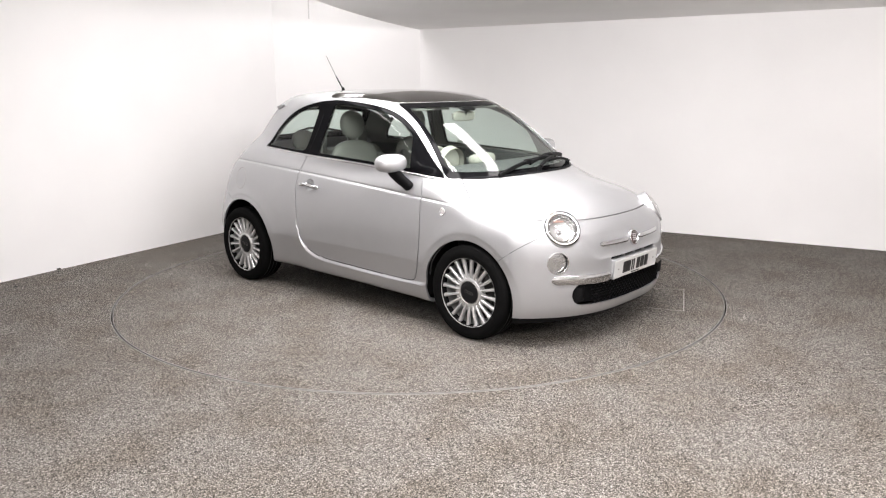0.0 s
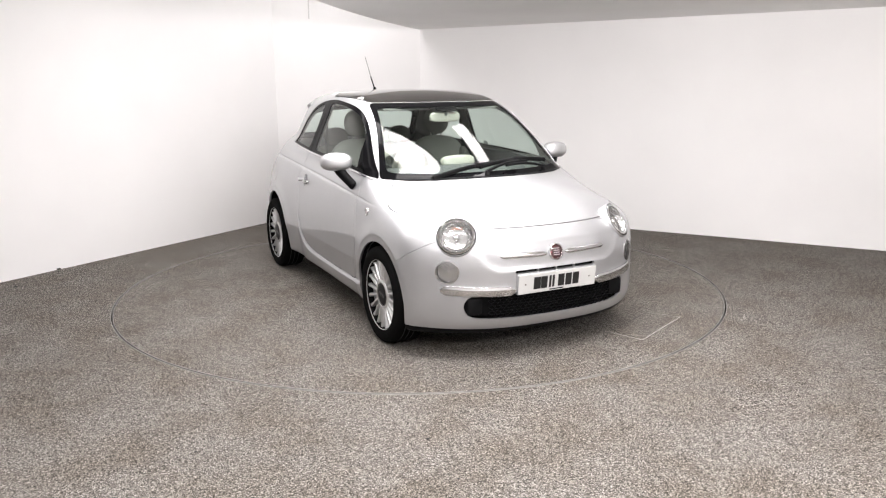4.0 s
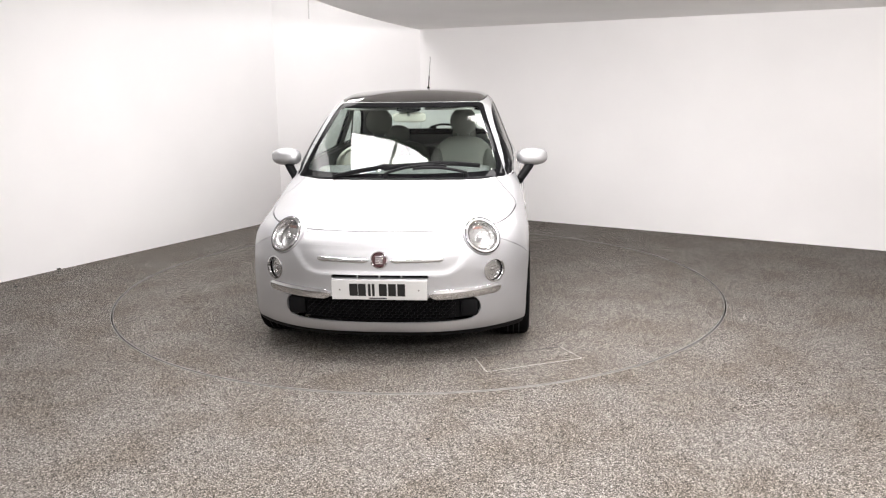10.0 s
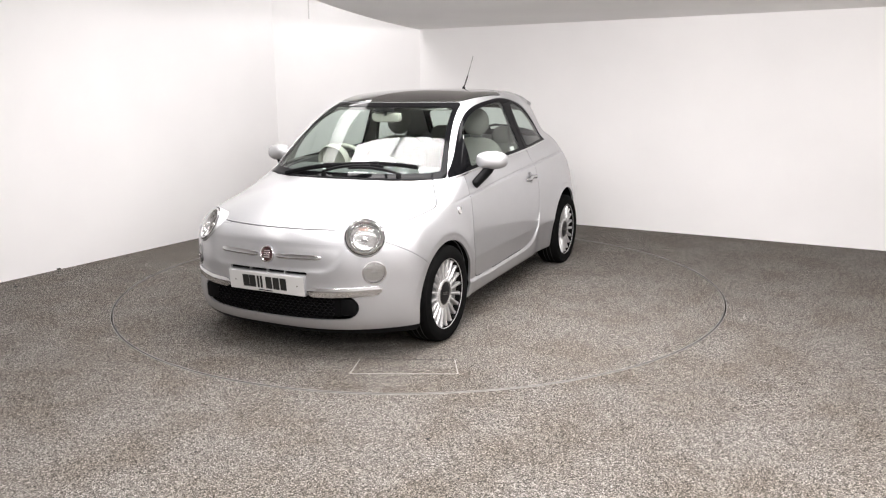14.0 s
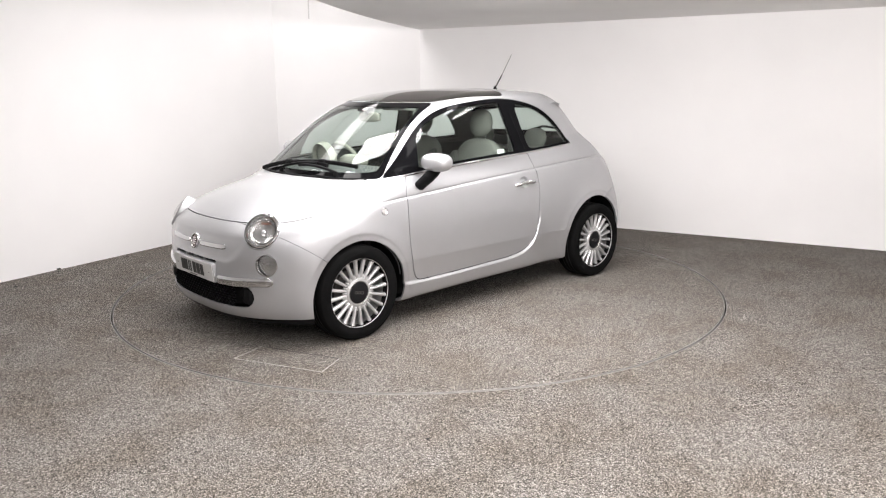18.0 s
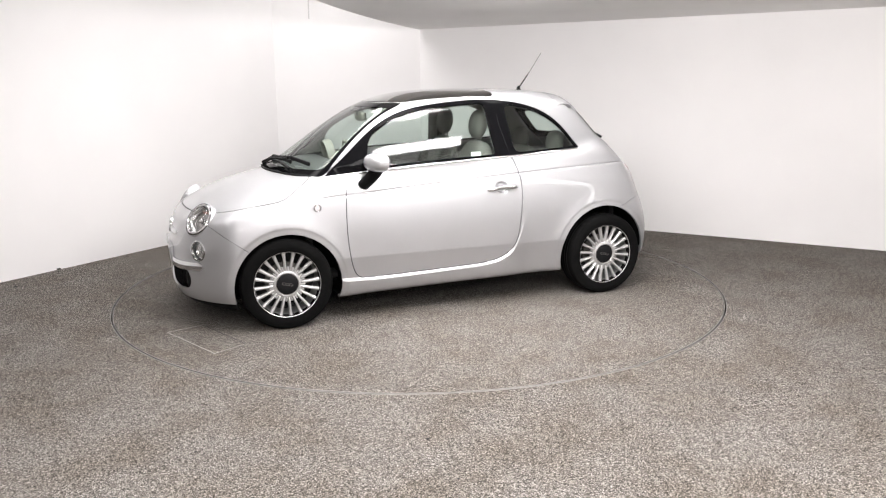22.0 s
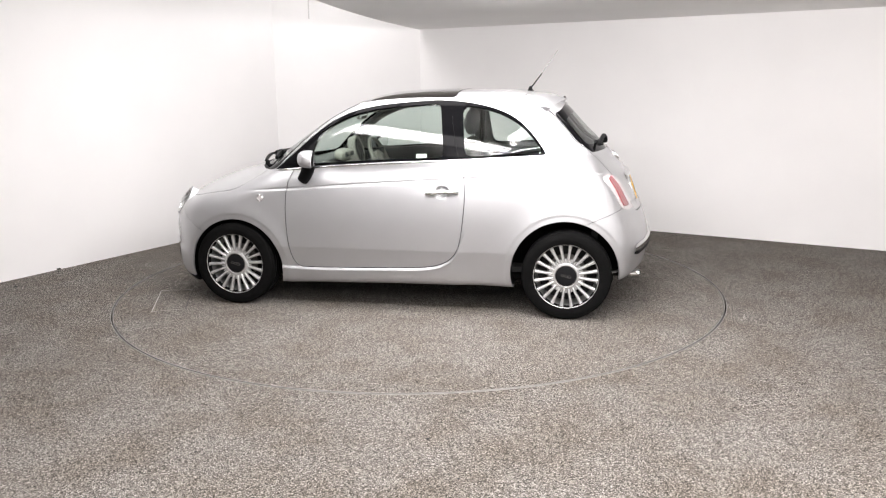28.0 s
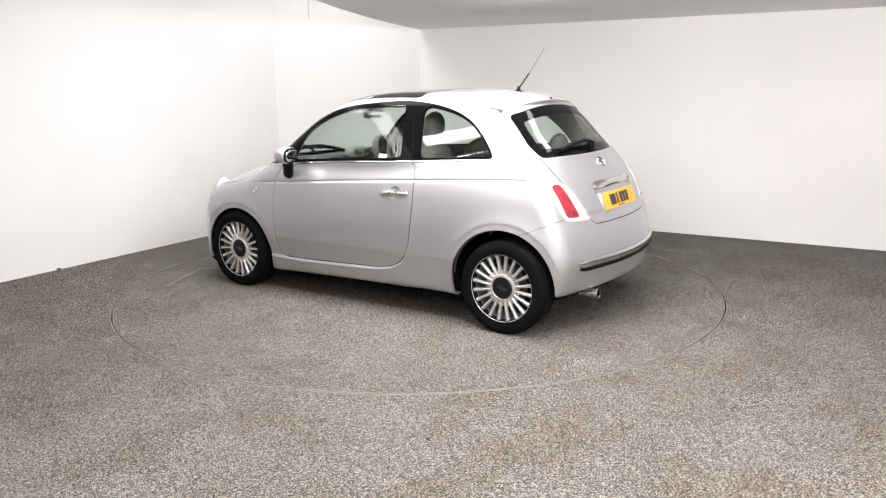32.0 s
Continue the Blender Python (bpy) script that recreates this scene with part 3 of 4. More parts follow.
def build_shell():
    s = Shell()
    x, y, z = column(0), column(1), column(2)
    everywhere = lambda c: c[:, 0] < 9
    beside = lambda c: (c[:, 1] > .42) & (np.abs(c[:, 0]) < 1.45)
    # finer rows along the crease, the sill edge, the wheel lips and the handle's dish
    flank = lambda c: (c[:, 1] > .45) & (c[:, 2] < 1.02)
    for d in (-.014, -.009, -.0055, -.0025, .0, .0025, .0055, .009, .015):
        s.cut(lambda v: z(v) - CREASE(x(v)) - d, ("body",), flank)
    for d in (-.021, -.014, -.008, -.002, .006):
        s.cut(lambda v: z(v) - SILL(x(v)) - d, ("body",), lambda c: flank(c) & (c[:, 0] < .90) & (c[:, 0] > -.56) & (c[:, 2] < .55))
    for d in (.42, .43):
        s.cut(lambda v: z(v) - d, ("body",), lambda c: flank(c) & (np.abs(c[:, 0]) < .98))
    for cx, cz, r in ((1.137, .268, .339), (-1.138, .297, .350)):
        for d in (.029, .036, .043):
            s.cut(lambda v: np.hypot(x(v) - cx, z(v) - cz) - r - d, ("body",), flank)
    for d in (1.02, .9, .8, .7, .6):
        s.cut(lambda v: np.hypot((x(v) + .335) / .050, (z(v) - .818) / .042) - d, ("body",), lambda c: flank(c) & (np.abs(c[:, 0] + .335) < .09) & (np.abs(c[:, 2] - .818) < .08))
    dented = lambda c: (c[:, 0] > 1.6) & (c[:, 1] < .62) & (c[:, 2] > .45) & (c[:, 2] < .70)
    for d in (.502, .512, .524, .632, .645, .656, .667):
        s.cut(lambda v: z(v) - d, ("body",), dented)
    s.settle()
    # wheel openings
    for cx, cz, r in ((1.137, .268, .339), (-1.138, .297, .350)):
        s.name(lambda v: np.hypot(x(v) - cx, z(v) - cz) - r, ("body",), lambda c: (c[:, 1] > .50), "none")
    s.name(lambda v: z(v) - .20, ("body",), lambda c: (np.abs(c[:, 1]) < .72) & (c[:, 0] > -1.62) & (c[:, 0] < 1.2), "underbody")
    s.name(lambda v: z(v) - (.180 + .006 * (y(v) / .6) ** 2), ("body",), lambda c: c[:, 0] >= 1.2, "lip")
    # glass openings
    side_open = lambda v: smax(.02, (z(v) - WIN_TOP(x(v))) * .8, BELT(x(v)) - z(v))
    glass_zone = lambda c: (c[:, 1] > .3) & (c[:, 2] > .9) & (c[:, 0] > -1.05) & (c[:, 0] < .95)
    s.name(side_open, ("body",), glass_zone, "frame")
    pillar = lambda v: .388 + .13 * (1.2 - z(v)) * .9
    s.name(lambda v: smax(.03, side_open(v) + .019, x(v) - .60 + .25 * (z(v) - 1.0), -(x(v) + pillar(v)) + .078), ("frame",), glass_zone, "door_glass")
    s.name(lambda v: smax(.06, side_open(v) + .016, x(v) + pillar(v) + .066), ("frame",), glass_zone, "quarter_glass")
    screen = lambda v: smax(.03, z(v) - 1.388, (x(v) - 1.150 + .57 * y(v) ** 2) * .8, (y(v) - (.676 - .385 * (z(v) - .93))) * .9)
    ahead = lambda c: (c[:, 0] > .2) & (c[:, 2] > .86)
    s.name(screen, ("body",), ahead, "screen_edge")
    s.name(lambda v: smax(.05, screen(v) + .028, (x(v) - 1.10 + .57 * y(v) ** 2) * .8), ("screen_edge",), ahead, "windscreen")
    sky = lambda v: smax(.04, np.abs(y(v)) - (.518 - .02 * step(.0, .45, x(v))), -x(v) - .385, 1.392 - z(v))
    over = lambda c: (c[:, 2] > 1.3) & (c[:, 0] > -.6) & (c[:, 0] < .5)
    s.seam(sky, ("body",), over, "sunroof")
    rear_open = lambda v: smax(.03, z(v) - 1.372 + .05 * (y(v) / .5) ** 2, 1.066 - z(v), y(v) - (.565 - .20 * (z(v) - 1.066)))
    behind = lambda c: (c[:, 0] < -.93) & (c[:, 2] > 1.0)
    s.name(rear_open, ("body",), behind, "rear_edge")
    s.name(lambda v: smax(.06, rear_open(v) + .05, z(v) - 1.345), ("rear_edge",), behind, "rear_glass")
    # lamps
    nose = lambda c: c[:, 0] > 1.4
    s.name(disc_field(HEAD_C, HEAD_A, .111), ("body",), nose, "none")
    s.name(disc_field(FOG_C, FOG_A, .066), ("body",), nose, "fog_ring")
    s.name(disc_field(FOG_C, FOG_A, .060), ("fog_ring",), nose, "fog_lens")
    lamp = poly_field(LAMP)
    tail = lambda c: (c[:, 0] < -1.25) & (c[:, 2] > .5) & (c[:, 1] > .3)
    lamp_g = lambda v: lamp(y(v), z(v))
    s.name(lamp_g, ("body",), tail, "tail_chrome")
    s.name(lambda v: lamp_g(v) + .007, ("tail_chrome",), tail, "tail_lens")
    s.name(lambda v: smax(.02, lamp_g(v) + .019, .716 - z(v), (.532 + .24 * (z(v) - .72)) - y(v), y(v) - .640 - .1 * (z(v) - .8)), ("tail_lens",), tail, "tail_red")
    # front openings
    mouth = lambda v: smax(.09, np.abs(y(v)) - .548, .236 + .012 * (y(v) / .5) ** 2 - z(v), z(v) - .385)
    s.name(mouth, ("body",), nose, "mouth")
    s.name(lambda v: smax(.008, y(v) - .268, .484 - z(v), z(v) - .507), ("body",), nose, "slot")
    # panels
    s.seam(lambda v: HOOD_EDGE(x(v)) - z(v), ("body",), lambda c: (c[:, 0] > .90) & (c[:, 2] > .7), "hood", .0035)
    s.seam(lambda v: (z(v) - .65 - .714 * (x(v) - 1.565)) * .8, ("body",), lambda c: (c[:, 0] > 1.28) & (c[:, 1] > -.1), "front_bumper", .0014)
    door = poly_field(DOOR)
    s.seam(lambda v: door(x(v), z(v)), ("body",), lambda c: (c[:, 1] > .5) & (np.abs(c[:, 0]) < 1.0), "door")
    gate = lambda v: smax(.03, y(v) - np.interp(z(v), (.66, .71, .90, 1.066, 1.36, 1.42), (.41, .446, .545, .572, .508, .48)), .668 - z(v), z(v) - 1.9, x(v) + .842)
    s.seam(gate, ("body",), lambda c: c[:, 0] < -.7, "tailgate")
    s.seam(lambda v: (z(v) - .724 + .417 * (x(v) + 1.5)) * .9, ("body",), lambda c: c[:, 0] < -1.25, "rear_bumper", .0014)
    s.name(lambda v: .82 - x(v), ("body",), lambda c: (c[:, 0] > .6) & (c[:, 2] < .98) & (c[:, 1] > .5), "fender")
    s.name(lambda v: .6 - x(v), ("body",), lambda c: (c[:, 0] > .6) & (c[:, 2] < .96) & (c[:, 1] > .5), "fender")
    return s


def thick(ob, depth, offset=-1.0):
    """Gives a panel its thickness, inwards, and keeps its rim crisp."""
    a = ob.modifiers.new("thickness", "SOLIDIFY")
    a.thickness, a.offset = depth, offset
    b = ob.modifiers.new("rim", "EDGE_SPLIT")
    b.split_angle = radians(38)
    return ob


shell = build_shell()
car = tagged(new("car"), "small silver three-door hatchback with a dark glass roof", "car")
CAR_AT = (.0067, -.0145, 0)


def panel(name, kind, sides, material, depth=.014, lift=0.0, label="", parent=None):
    made = []
    for side in (("lr",) if sides == "lr" else ("l", "r")):
        ob = part(name, shell.take(kind, side, lift), M[material], parent or car, label)
        made.append(thick(ob, depth) if depth else ob)
    return made


panel("body", "body", "lr", "paint", label="silver painted body sides and roof rails")
panel("hood", "hood", "lr", "paint", label="domed silver bonnet")
panel("front_bumper", "front_bumper", "lr", "paint", label="silver front bumper")
panel("rear_bumper", "rear_bumper", "lr", "paint", label="silver rear bumper")
panel("fender", "fender", "each", "paint", label="silver front wing")
DOORS = panel("door", "door", "each", "paint", label="silver side door")
panel("tailgate", "tailgate", "lr", "paint", label="silver tailgate")
panel("underbody", "underbody", "lr", "under", .01, label="dark underbody")
panel("front_lip", "lip", "lr", "black", .012, label="black plastic lower lip")
panel("panel_joint", "gap", "lr", "dark", 0, -.007, "dark joints between the panels")
panel("window_frame", "frame", "each", "trim", .02, -.003, "black rubber window surround and pillar")
panel("door_glass", "door_glass", "each", "pane", 0, -.006, "green-tinted side window")
panel("quarter_glass", "quarter_glass", "each", "pane", 0, -.006, "green-tinted rear side window")
panel("windscreen", "windscreen", "lr", "pane", 0, -.003, "green-tinted windscreen")
panel("rear_window", "rear_glass", "lr", "pane", 0, -.008, "green-tinted rear window")
panel("windscreen_surround", "screen_edge", "lr", "gloss", .006, -.002, "black printed windscreen border")
panel("rear_window_surround", "rear_edge", "lr", "gloss", .006, -.006, "black printed rear window border")
panel("sunroof", "sunroof", "lr", "sunroof", .012, .002, "dark fixed glass roof panel")
for g in panel("fog_lens", "fog_lens", "each", "lens", 0, .003, "clear front lamp lens"):
    g.visible_shadow = False
panel("fog_reflector", "fog_lens", "each", "ring", 0, -.022, "silvered lamp reflector")
panel("fog_ring", "fog_ring", "each", "chrome", .015, .004, "chrome lamp ring")
panel("tail_lamp_frame", "tail_chrome", "each", "clear", .015, .004, "chrome tail lamp surround")
panel("tail_lamp", "tail_lens", "each", "clear", .012, .005, "clear tail lamp lens")
panel("tail_lamp_red", "tail_red", "each", "red", .012, .009, "red tail lamp lens")
panel("grille_recess", "mouth", "lr", "black", .01, -.05, "black lower air intake")
panel("air_slot", "slot", "lr", "black", .01, -.03, "narrow black air slot")


# ---- wheels ----
def on_body(p, way, lift=0.0):
    """The point where a line through p along way meets the body, lifted off it along the normal, and the normal."""
    p, way = np.array(p, float), np.array(way, float)
    way = way / np.linalg.norm(way)
    s = np.linspace(-.6, .6, 401)
    for _ in range(3):
        v = body_field(*(p + s[:, None] * way).T)
        i = min(len(v) - 1 - int(np.argmax(v[::-1] < 0)), len(v) - 2)
        lo, hi = s[i], s[i + 1]
        s = np.linspace(lo, hi, 60)
    q = p + lo * way
    n = shell.normal(q[None])[0]
    return Vector(q + n * lift), Vector(n)


def flipped(bm):
    """The mirror image of a bmesh on the car's other side."""
    bmesh.ops.scale(bm, vec=(1, -1, 1), verts=bm.verts)
    bmesh.ops.reverse_faces(bm, faces=bm.faces)
    return bm


def both(name, make, material, label="", parents=(None, None), smooth=40):
    """The same part on the left and on the right side of the car."""
    made = []
    for k, side in enumerate((1, -1)):
        bm = make()
        made.append(part(name, bm if side > 0 else flipped(bm), M[material], parents[k] or car, label, smooth))
    return made


def wheel(x, y, outward, name, spin):
    """Tyre, twenty-spoke alloy rim, dark centre cap, bolts, brake disc; the axle lies along y."""
    top = new(name)
    top.parent = car
    top["label"] = "alloy wheel with twenty slim spokes and a dark centre cap"
    m = Matrix.Translation((x, y, .289)) @ pose(0, 0, 0, -90 if outward > 0 else 90) @ pose(0, 0, 0, 0, 0, spin)
    R = .291
    tread = [(.204, .028), (.214, .040), (.235, .047), (.262, .046), (.281, .036), (.2885, .022), (R, .008), (R, -.05), (R, -.105), (.2885, -.125), (.281, -.14), (.255, -.15), (.214, -.146), (.204, -.13), (.200, -.05)]
    part("tyre", lathe(tread, 72, m, closed=True), M["rubber"], top, "black low-profile tyre", 30)
    grooves = bmesh.new()
    for h in (-.015, -.048, -.08):
        lathe([(R + .0006, h - .003), (R + .0006, h + .003)], 72, m, grooves)
    part("tread_groove", grooves, M["dark"], top, "dark tread grooves")
    lip = [(.2075, .034), (.2125, .037), (.2165, .034), (.2165, .028), (.209, .018), (.204, .004), (.198, -.03), (.195, -.13), (.203, -.13), (.2065, .0), (.2085, .02)]
    part("rim", lathe(lip, 72, m, closed=True), M["alloy"], top, "polished alloy rim", 35)
    for i in range(20):
        bm = bmesh.new()
        verts, faces = [], []
        secs = ((.078, .0098, .012, .024), (.095, .0090, .018, .024), (.125, .0086, .022, .022), (.160, .0096, .022, .020), (.190, .0115, .022, .020), (.209, .0138, .026, .020))
        for r, w, h, d in secs:
            verts += [(r, -w, h - d), (r, -w * .86, h - .003), (r, -w * .35, h + .001), (r, w * .35, h + .001), (r, w * .86, h - .003), (r, w, h - d)]
        for k in range(len(secs) - 1):
            for q in range(5):
                faces.append((k * 6 + q, k * 6 + q + 1, k * 6 + q + 7, k * 6 + q + 6))
        faces_of(verts, faces, bm)
        bmesh.ops.recalc_face_normals(bm, faces=bm.faces)
        bm.transform(m @ pose(0, 0, 0, 0, 0, 18 * i))
        part("spoke", bm, M["alloy"], top, smooth=50)
    for i in range(20):
        part("lug", bar([m @ pose(0, 0, 0, 0, 0, 18 * i + 9) @ Vector((.082, 0, .012)), m @ pose(0, 0, 0, 0, 0, 18 * i + 9) @ Vector((.113, 0, .008))], .0058, .006), M["alloy"], top)
    part("hub", lathe([(.068, .018), (.074, .022), (.084, .019), (.091, .008), (.093, -.02), (.0, -.02), (.0, .012), (.068, .012)], 48, m), M["alloy"], top, "alloy hub ring", 35)
    part("cap_ring", lathe([(.066, .020), (.0685, .0235), (.071, .020)], 48, m), M["steel"], top, "thin grey cap edge")
    part("centre_cap", lathe([(0, .0235), (.04, .023), (.060, .0215), (.067, .018), (.067, .010)], 40, m), M["cap"], top, "dark grey centre cap")
    mark = bmesh.new()
    for q in (-.022, 0, .022):
        lathe([(.0095, .0225), (.0095, .0246), (.0115, .0246), (.0115, .0225)], 16, m @ pose(0, 0, 0, 0, 0, -12 - spin) @ Matrix.Translation((q, 0, 0)) @ Matrix.Diagonal((1, .8, 1, 1)), mark)
    part("cap_mark", mark, M["steel"], top, "small grey moulded mark")
    part("brake_disc", lathe([(.03, -.055), (.128, -.055), (.13, -.058), (.13, -.07), (.03, -.07)], 48, m), M["steel"], top, "grey brake disc", 30)
    part("caliper", box((-.05, .075, -.085), (.05, .14, -.035), .012, 2, None, m @ pose(0, 0, 0, 0, 0, 30 - spin)), M["under"], top, "dark brake caliper")
    # a dark sheet stands in for the shade behind the spokes
    part("wheel_shade_disc", lathe([(.196, -.13), (.15, -.132), (.0, -.132)], 48, m), M["dark"], top, "dark disc in place of the shade inside the wheel")
    return top


for sx, sp in ((1.15, 4), (-1.15, 11)):
    for sy in (1, -1):
        wheel(sx, .772 * sy, sy, "wheel", sp * sy)


def arch_liner(cx, cz, r, low=-25, high=205):
    """The dark inner fender round a wheel."""
    verts, faces, n = [], [], 28
    for i in range(n + 1):
        a = math.radians(low + (high - low) * i / n)
        c, s = cx + (r + .012) * math.cos(a), cz + (r + .012) * math.sin(a)
        verts += [(c, .80, s), (c, .50, s), (cx + .05 * math.cos(a), .49, cz + .05 * math.sin(a))]
    for i in range(n):
        a, b = 3 * i, 3 * i + 3
        faces += [(a, a + 1, b + 1, b), (a + 1, a + 2, b + 2, b + 1)]
    bm = faces_of(verts, faces)
    bmesh.ops.recalc_face_normals(bm, faces=bm.faces)
    for v in bm.verts:
        if v.co.y > .7:
            while body_field(v.co.x, v.co.y, v.co.z) > -.016 and v.co.y > .5:
                v.co.y -= .004
    return bm


for cx, cz, r, high in ((1.137, .268, .339, 205), (-1.138, .297, .350, 183)):
    both("wheel_arch_liner", lambda: arch_liner(cx, cz, r, -20 if cx < 0 else -8, high), "under", "dark wheel arch lining")
part("axle", bar([(1.15, -.7, .289), (1.15, .7, .289)], .03, .03), M["under"], car, "dark front axle")
part("axle", bar([(-1.15, -.7, .289), (-1.15, .7, .289)], .045, .045), M["under"], car, "dark rear axle beam")
part("floor_pan", box((-1.45, -.6, .20), (1.4, .6, .26), .02), M["under"], car, "dark floor pan")


# ---- trim, lamps and plates ----
def surface_bar(points, way, half_w, half_h, lift=.004, ends=.5, n=24, power=2.6):
    """A moulding that follows the body: points are dropped on it along way."""
    p = np.array(points, float)
    at = np.linspace(0, len(p) - 1, n)
    path, ups = [], []
    for s in at:
        c = [float(np.interp(s, range(len(p)), p[:, k])) for k in range(3)]
        q, nrm = on_body(c, way, lift)
        path.append(q), ups.append(nrm)
    fade = lambda s: 1 - (1 - ends) * max(0, abs(2 * s - 1) - .86) / .14
    return bar(path, half_w, half_h, ups, power=power, taper=fade, n=12)


both("belt_moulding", lambda: surface_bar([(.86, .8, .936), (.713, .8, .950), (.526, .8, .967), (.154, .8, .992), (-.436, .8, 1.018), (-.985, .8, 1.050)], (0, 1, 0), .0055, .004, .002, .6, 40), "chrome", "thin chrome moulding below the side windows")
both("front_bumper_bar", lambda: surface_bar([(1.8, .268, .398), (1.78, .42, .400), (1.75, .55, .406), (1.7, .665, .414)], (1, .25, 0), .027, .009, .003, .35, 34, 7), "chrome", "chrome front bumper bar")
both("bonnet_whisker", lambda: surface_bar([(1.8, .062, .584), (1.8, .16, .586), (1.8, .26, .588), (1.8, .345, .590)], (1, 0, 0), .015, .006, .003, .35, 24), "chrome", "chrome strip beside the badge")
def across(half):
    """The same points on both sides of the car's middle."""
    return [(x, -y, z) for x, y, z in half[::-1]] + half


part("rear_bumper_bar", surface_bar(across([(-1.7, .2, .460), (-1.66, .4, .459), (-1.62, .55, .457), (-1.58, .63, .454)]), (-1, 0, 0), .025, .010, .006, .5, 60, 4), M["chrome"], car, "chrome rear bumper bar")
part("rear_bumper_rubber", surface_bar(across([(-1.7, .2, .424), (-1.66, .4, .423), (-1.62, .55, .421), (-1.59, .62, .421)]), (-1, 0, 0), .014, .012, .004, .5, 60, 3), M["black"], car, "black rubbing strip below the chrome bar")
both("sill_strip", lambda: surface_bar([(.80, .8, .268), (.5, .8, .268), (.168, .8, .276), (-.17, .8, .287), (-.30, .8, .308), (-.385, .8, .345)], (0, 1, 0), .007, .003, .001, .3, 34), "paint", "raised silver sill edge")
both("side_repeater", lambda: lathe([(0, .005), (.012, .0045), (.020, .003), (.022, -.004)], 24, Matrix.Translation(on_body((.94, .7, .758), (0, 1, 0))[0]) @ pose(0, 0, 0, -88)), "clear", "small clear side repeater lamp")


def face_of(centre, axis, lift):
    """A frame on the body's face, its z along the lamp's axis."""
    q = on_body(centre, axis, lift)[0]
    return Matrix.Translation(q) @ Vector(axis).to_track_quat("Z", "Y").to_matrix().to_4x4()


LAMP_FACE = face_of(HEAD_C, HEAD_A, .004)
H, F = LAMP_FACE @ Matrix.Translation((0, 0, -.020)), face_of(FOG_C, FOG_A, -.02)
both("headlight_housing", lambda: lathe([(.1085, .002), (.1115, .0), (.1130, -.005), (.1145, -.08)], 64, LAMP_FACE), "paint", "silver headlight bucket")
both("headlight_gap", lambda: lathe([(.103, .0035), (.1055, .0005), (.1085, .0015)], 64, LAMP_FACE), "dark", "dark joint round the headlight")
both("headlight_ring", lambda: lathe([(.0885, .001), (.091, .0065), (.099, .007), (.1035, .003), (.1035, -.01)], 64, LAMP_FACE), "chrome", "chrome headlight ring")
both("headlight_reflector", lambda: lathe([(.089, .0), (.086, -.014), (.076, -.026), (.056, -.034), (.03, -.038), (0, -.038)], 48, LAMP_FACE), "ring", "silvered headlight reflector")
for g in both("headlight_lens", lambda: lathe([(0, .024), (.03, .0225), (.055, .018), (.075, .0105), (.0895, .002)], 48, LAMP_FACE), "lens", "clear domed headlight lens"):
    g.visible_shadow = False
both("headlight_bulb", lambda: lathe([(0, .010), (.010, .009), (.017, .002), (.019, -.010), (.019, -.03)], 24, H), "chrome", "chrome bulb shield")
both("headlight_bezel", lambda: lathe([(.062, -.018), (.0635, -.006), (.066, -.005), (.068, -.018)], 40, H), "steel", "inner grey ring of the main beam")
both("turn_lamp", lambda: box((-.034, .052, -.014), (.034, .070, -.008), .004, 2, None, H), "amber", "small amber turn lamp")
for k in range(4):
    both("reflector_facet", lambda: box((-.033 + .018 * k, .050, -.009), (-.031 + .018 * k, .072, -.004), 0, 1, None, H), "steel", "dark rib across the turn lamp")
both("fog_bulb", lambda: lathe([(0, .006), (.010, .004), (.014, -.004), (.014, -.02)], 20, F), "ring", "small bulb shield")


def badge(centre, way, r, name, ring_material, face_material):
    q, n = on_body(centre, way, .0)
    m = Matrix.Translation(q) @ n.to_track_quat("Z", "Y").to_matrix().to_4x4()
    top = part(name, lathe([(r * .78, .006), (r * .86, .011), (r * .96, .009), (r, .0), (r, -.012)], 40, m), M[ring_material], car, "round chrome badge ring")
    part("badge_face", lathe([(0, .0085), (r * .5, .008), (r * .80, .005), (r * .80, -.005)], 40, m), M[face_material], top, "plain enamel badge face")
    for k in (-.36, -.12, .12, .36):
        part("badge_mark", box((-.42 * r, (k - .08) * r, .0075), (.42 * r, (k + .08) * r, .0098), .0008, 1, None, m), M["chrome"], top)


badge((1.7, 0, .588), (1, 0, 0), .049, "front_badge", "chrome", "badge_red")
badge((-1.3, 0, 1.004), (-1, 0, 0), .040, "rear_badge", "chrome", "badge_red")


def number_plate(m, name, material, label):
    """A plate of 520 by 111 mm; its characters are plain bars."""
    top = part(name, box((-.26, -.0555, 0), (.26, .0555, .004), .0015, 1, None, m), M[material], car, label, 0)
    for k, w in ((-.136, .026), (-.090, .024), (-.052, .008), (-.030, .008), (.024, .024), (.074, .024), (.124, .024)):
        part("character_bar", box((k - w, -.034, .0042), (k + w * .75, .036, .0056), .0, 1, None, m), M["ink"], top)
    part("maker_bar", box((-.055, -.0495, .0042), (.04, -.0435, .0054), 0, 1, None, m), M["ink"], top)
    for k in (-.215, .215):
        part("screw", lathe([(0, .0065), (.004, .006), (.005, .004)], 12, m @ Matrix.Translation((k, 0, 0))), M["steel"], top)
    return top


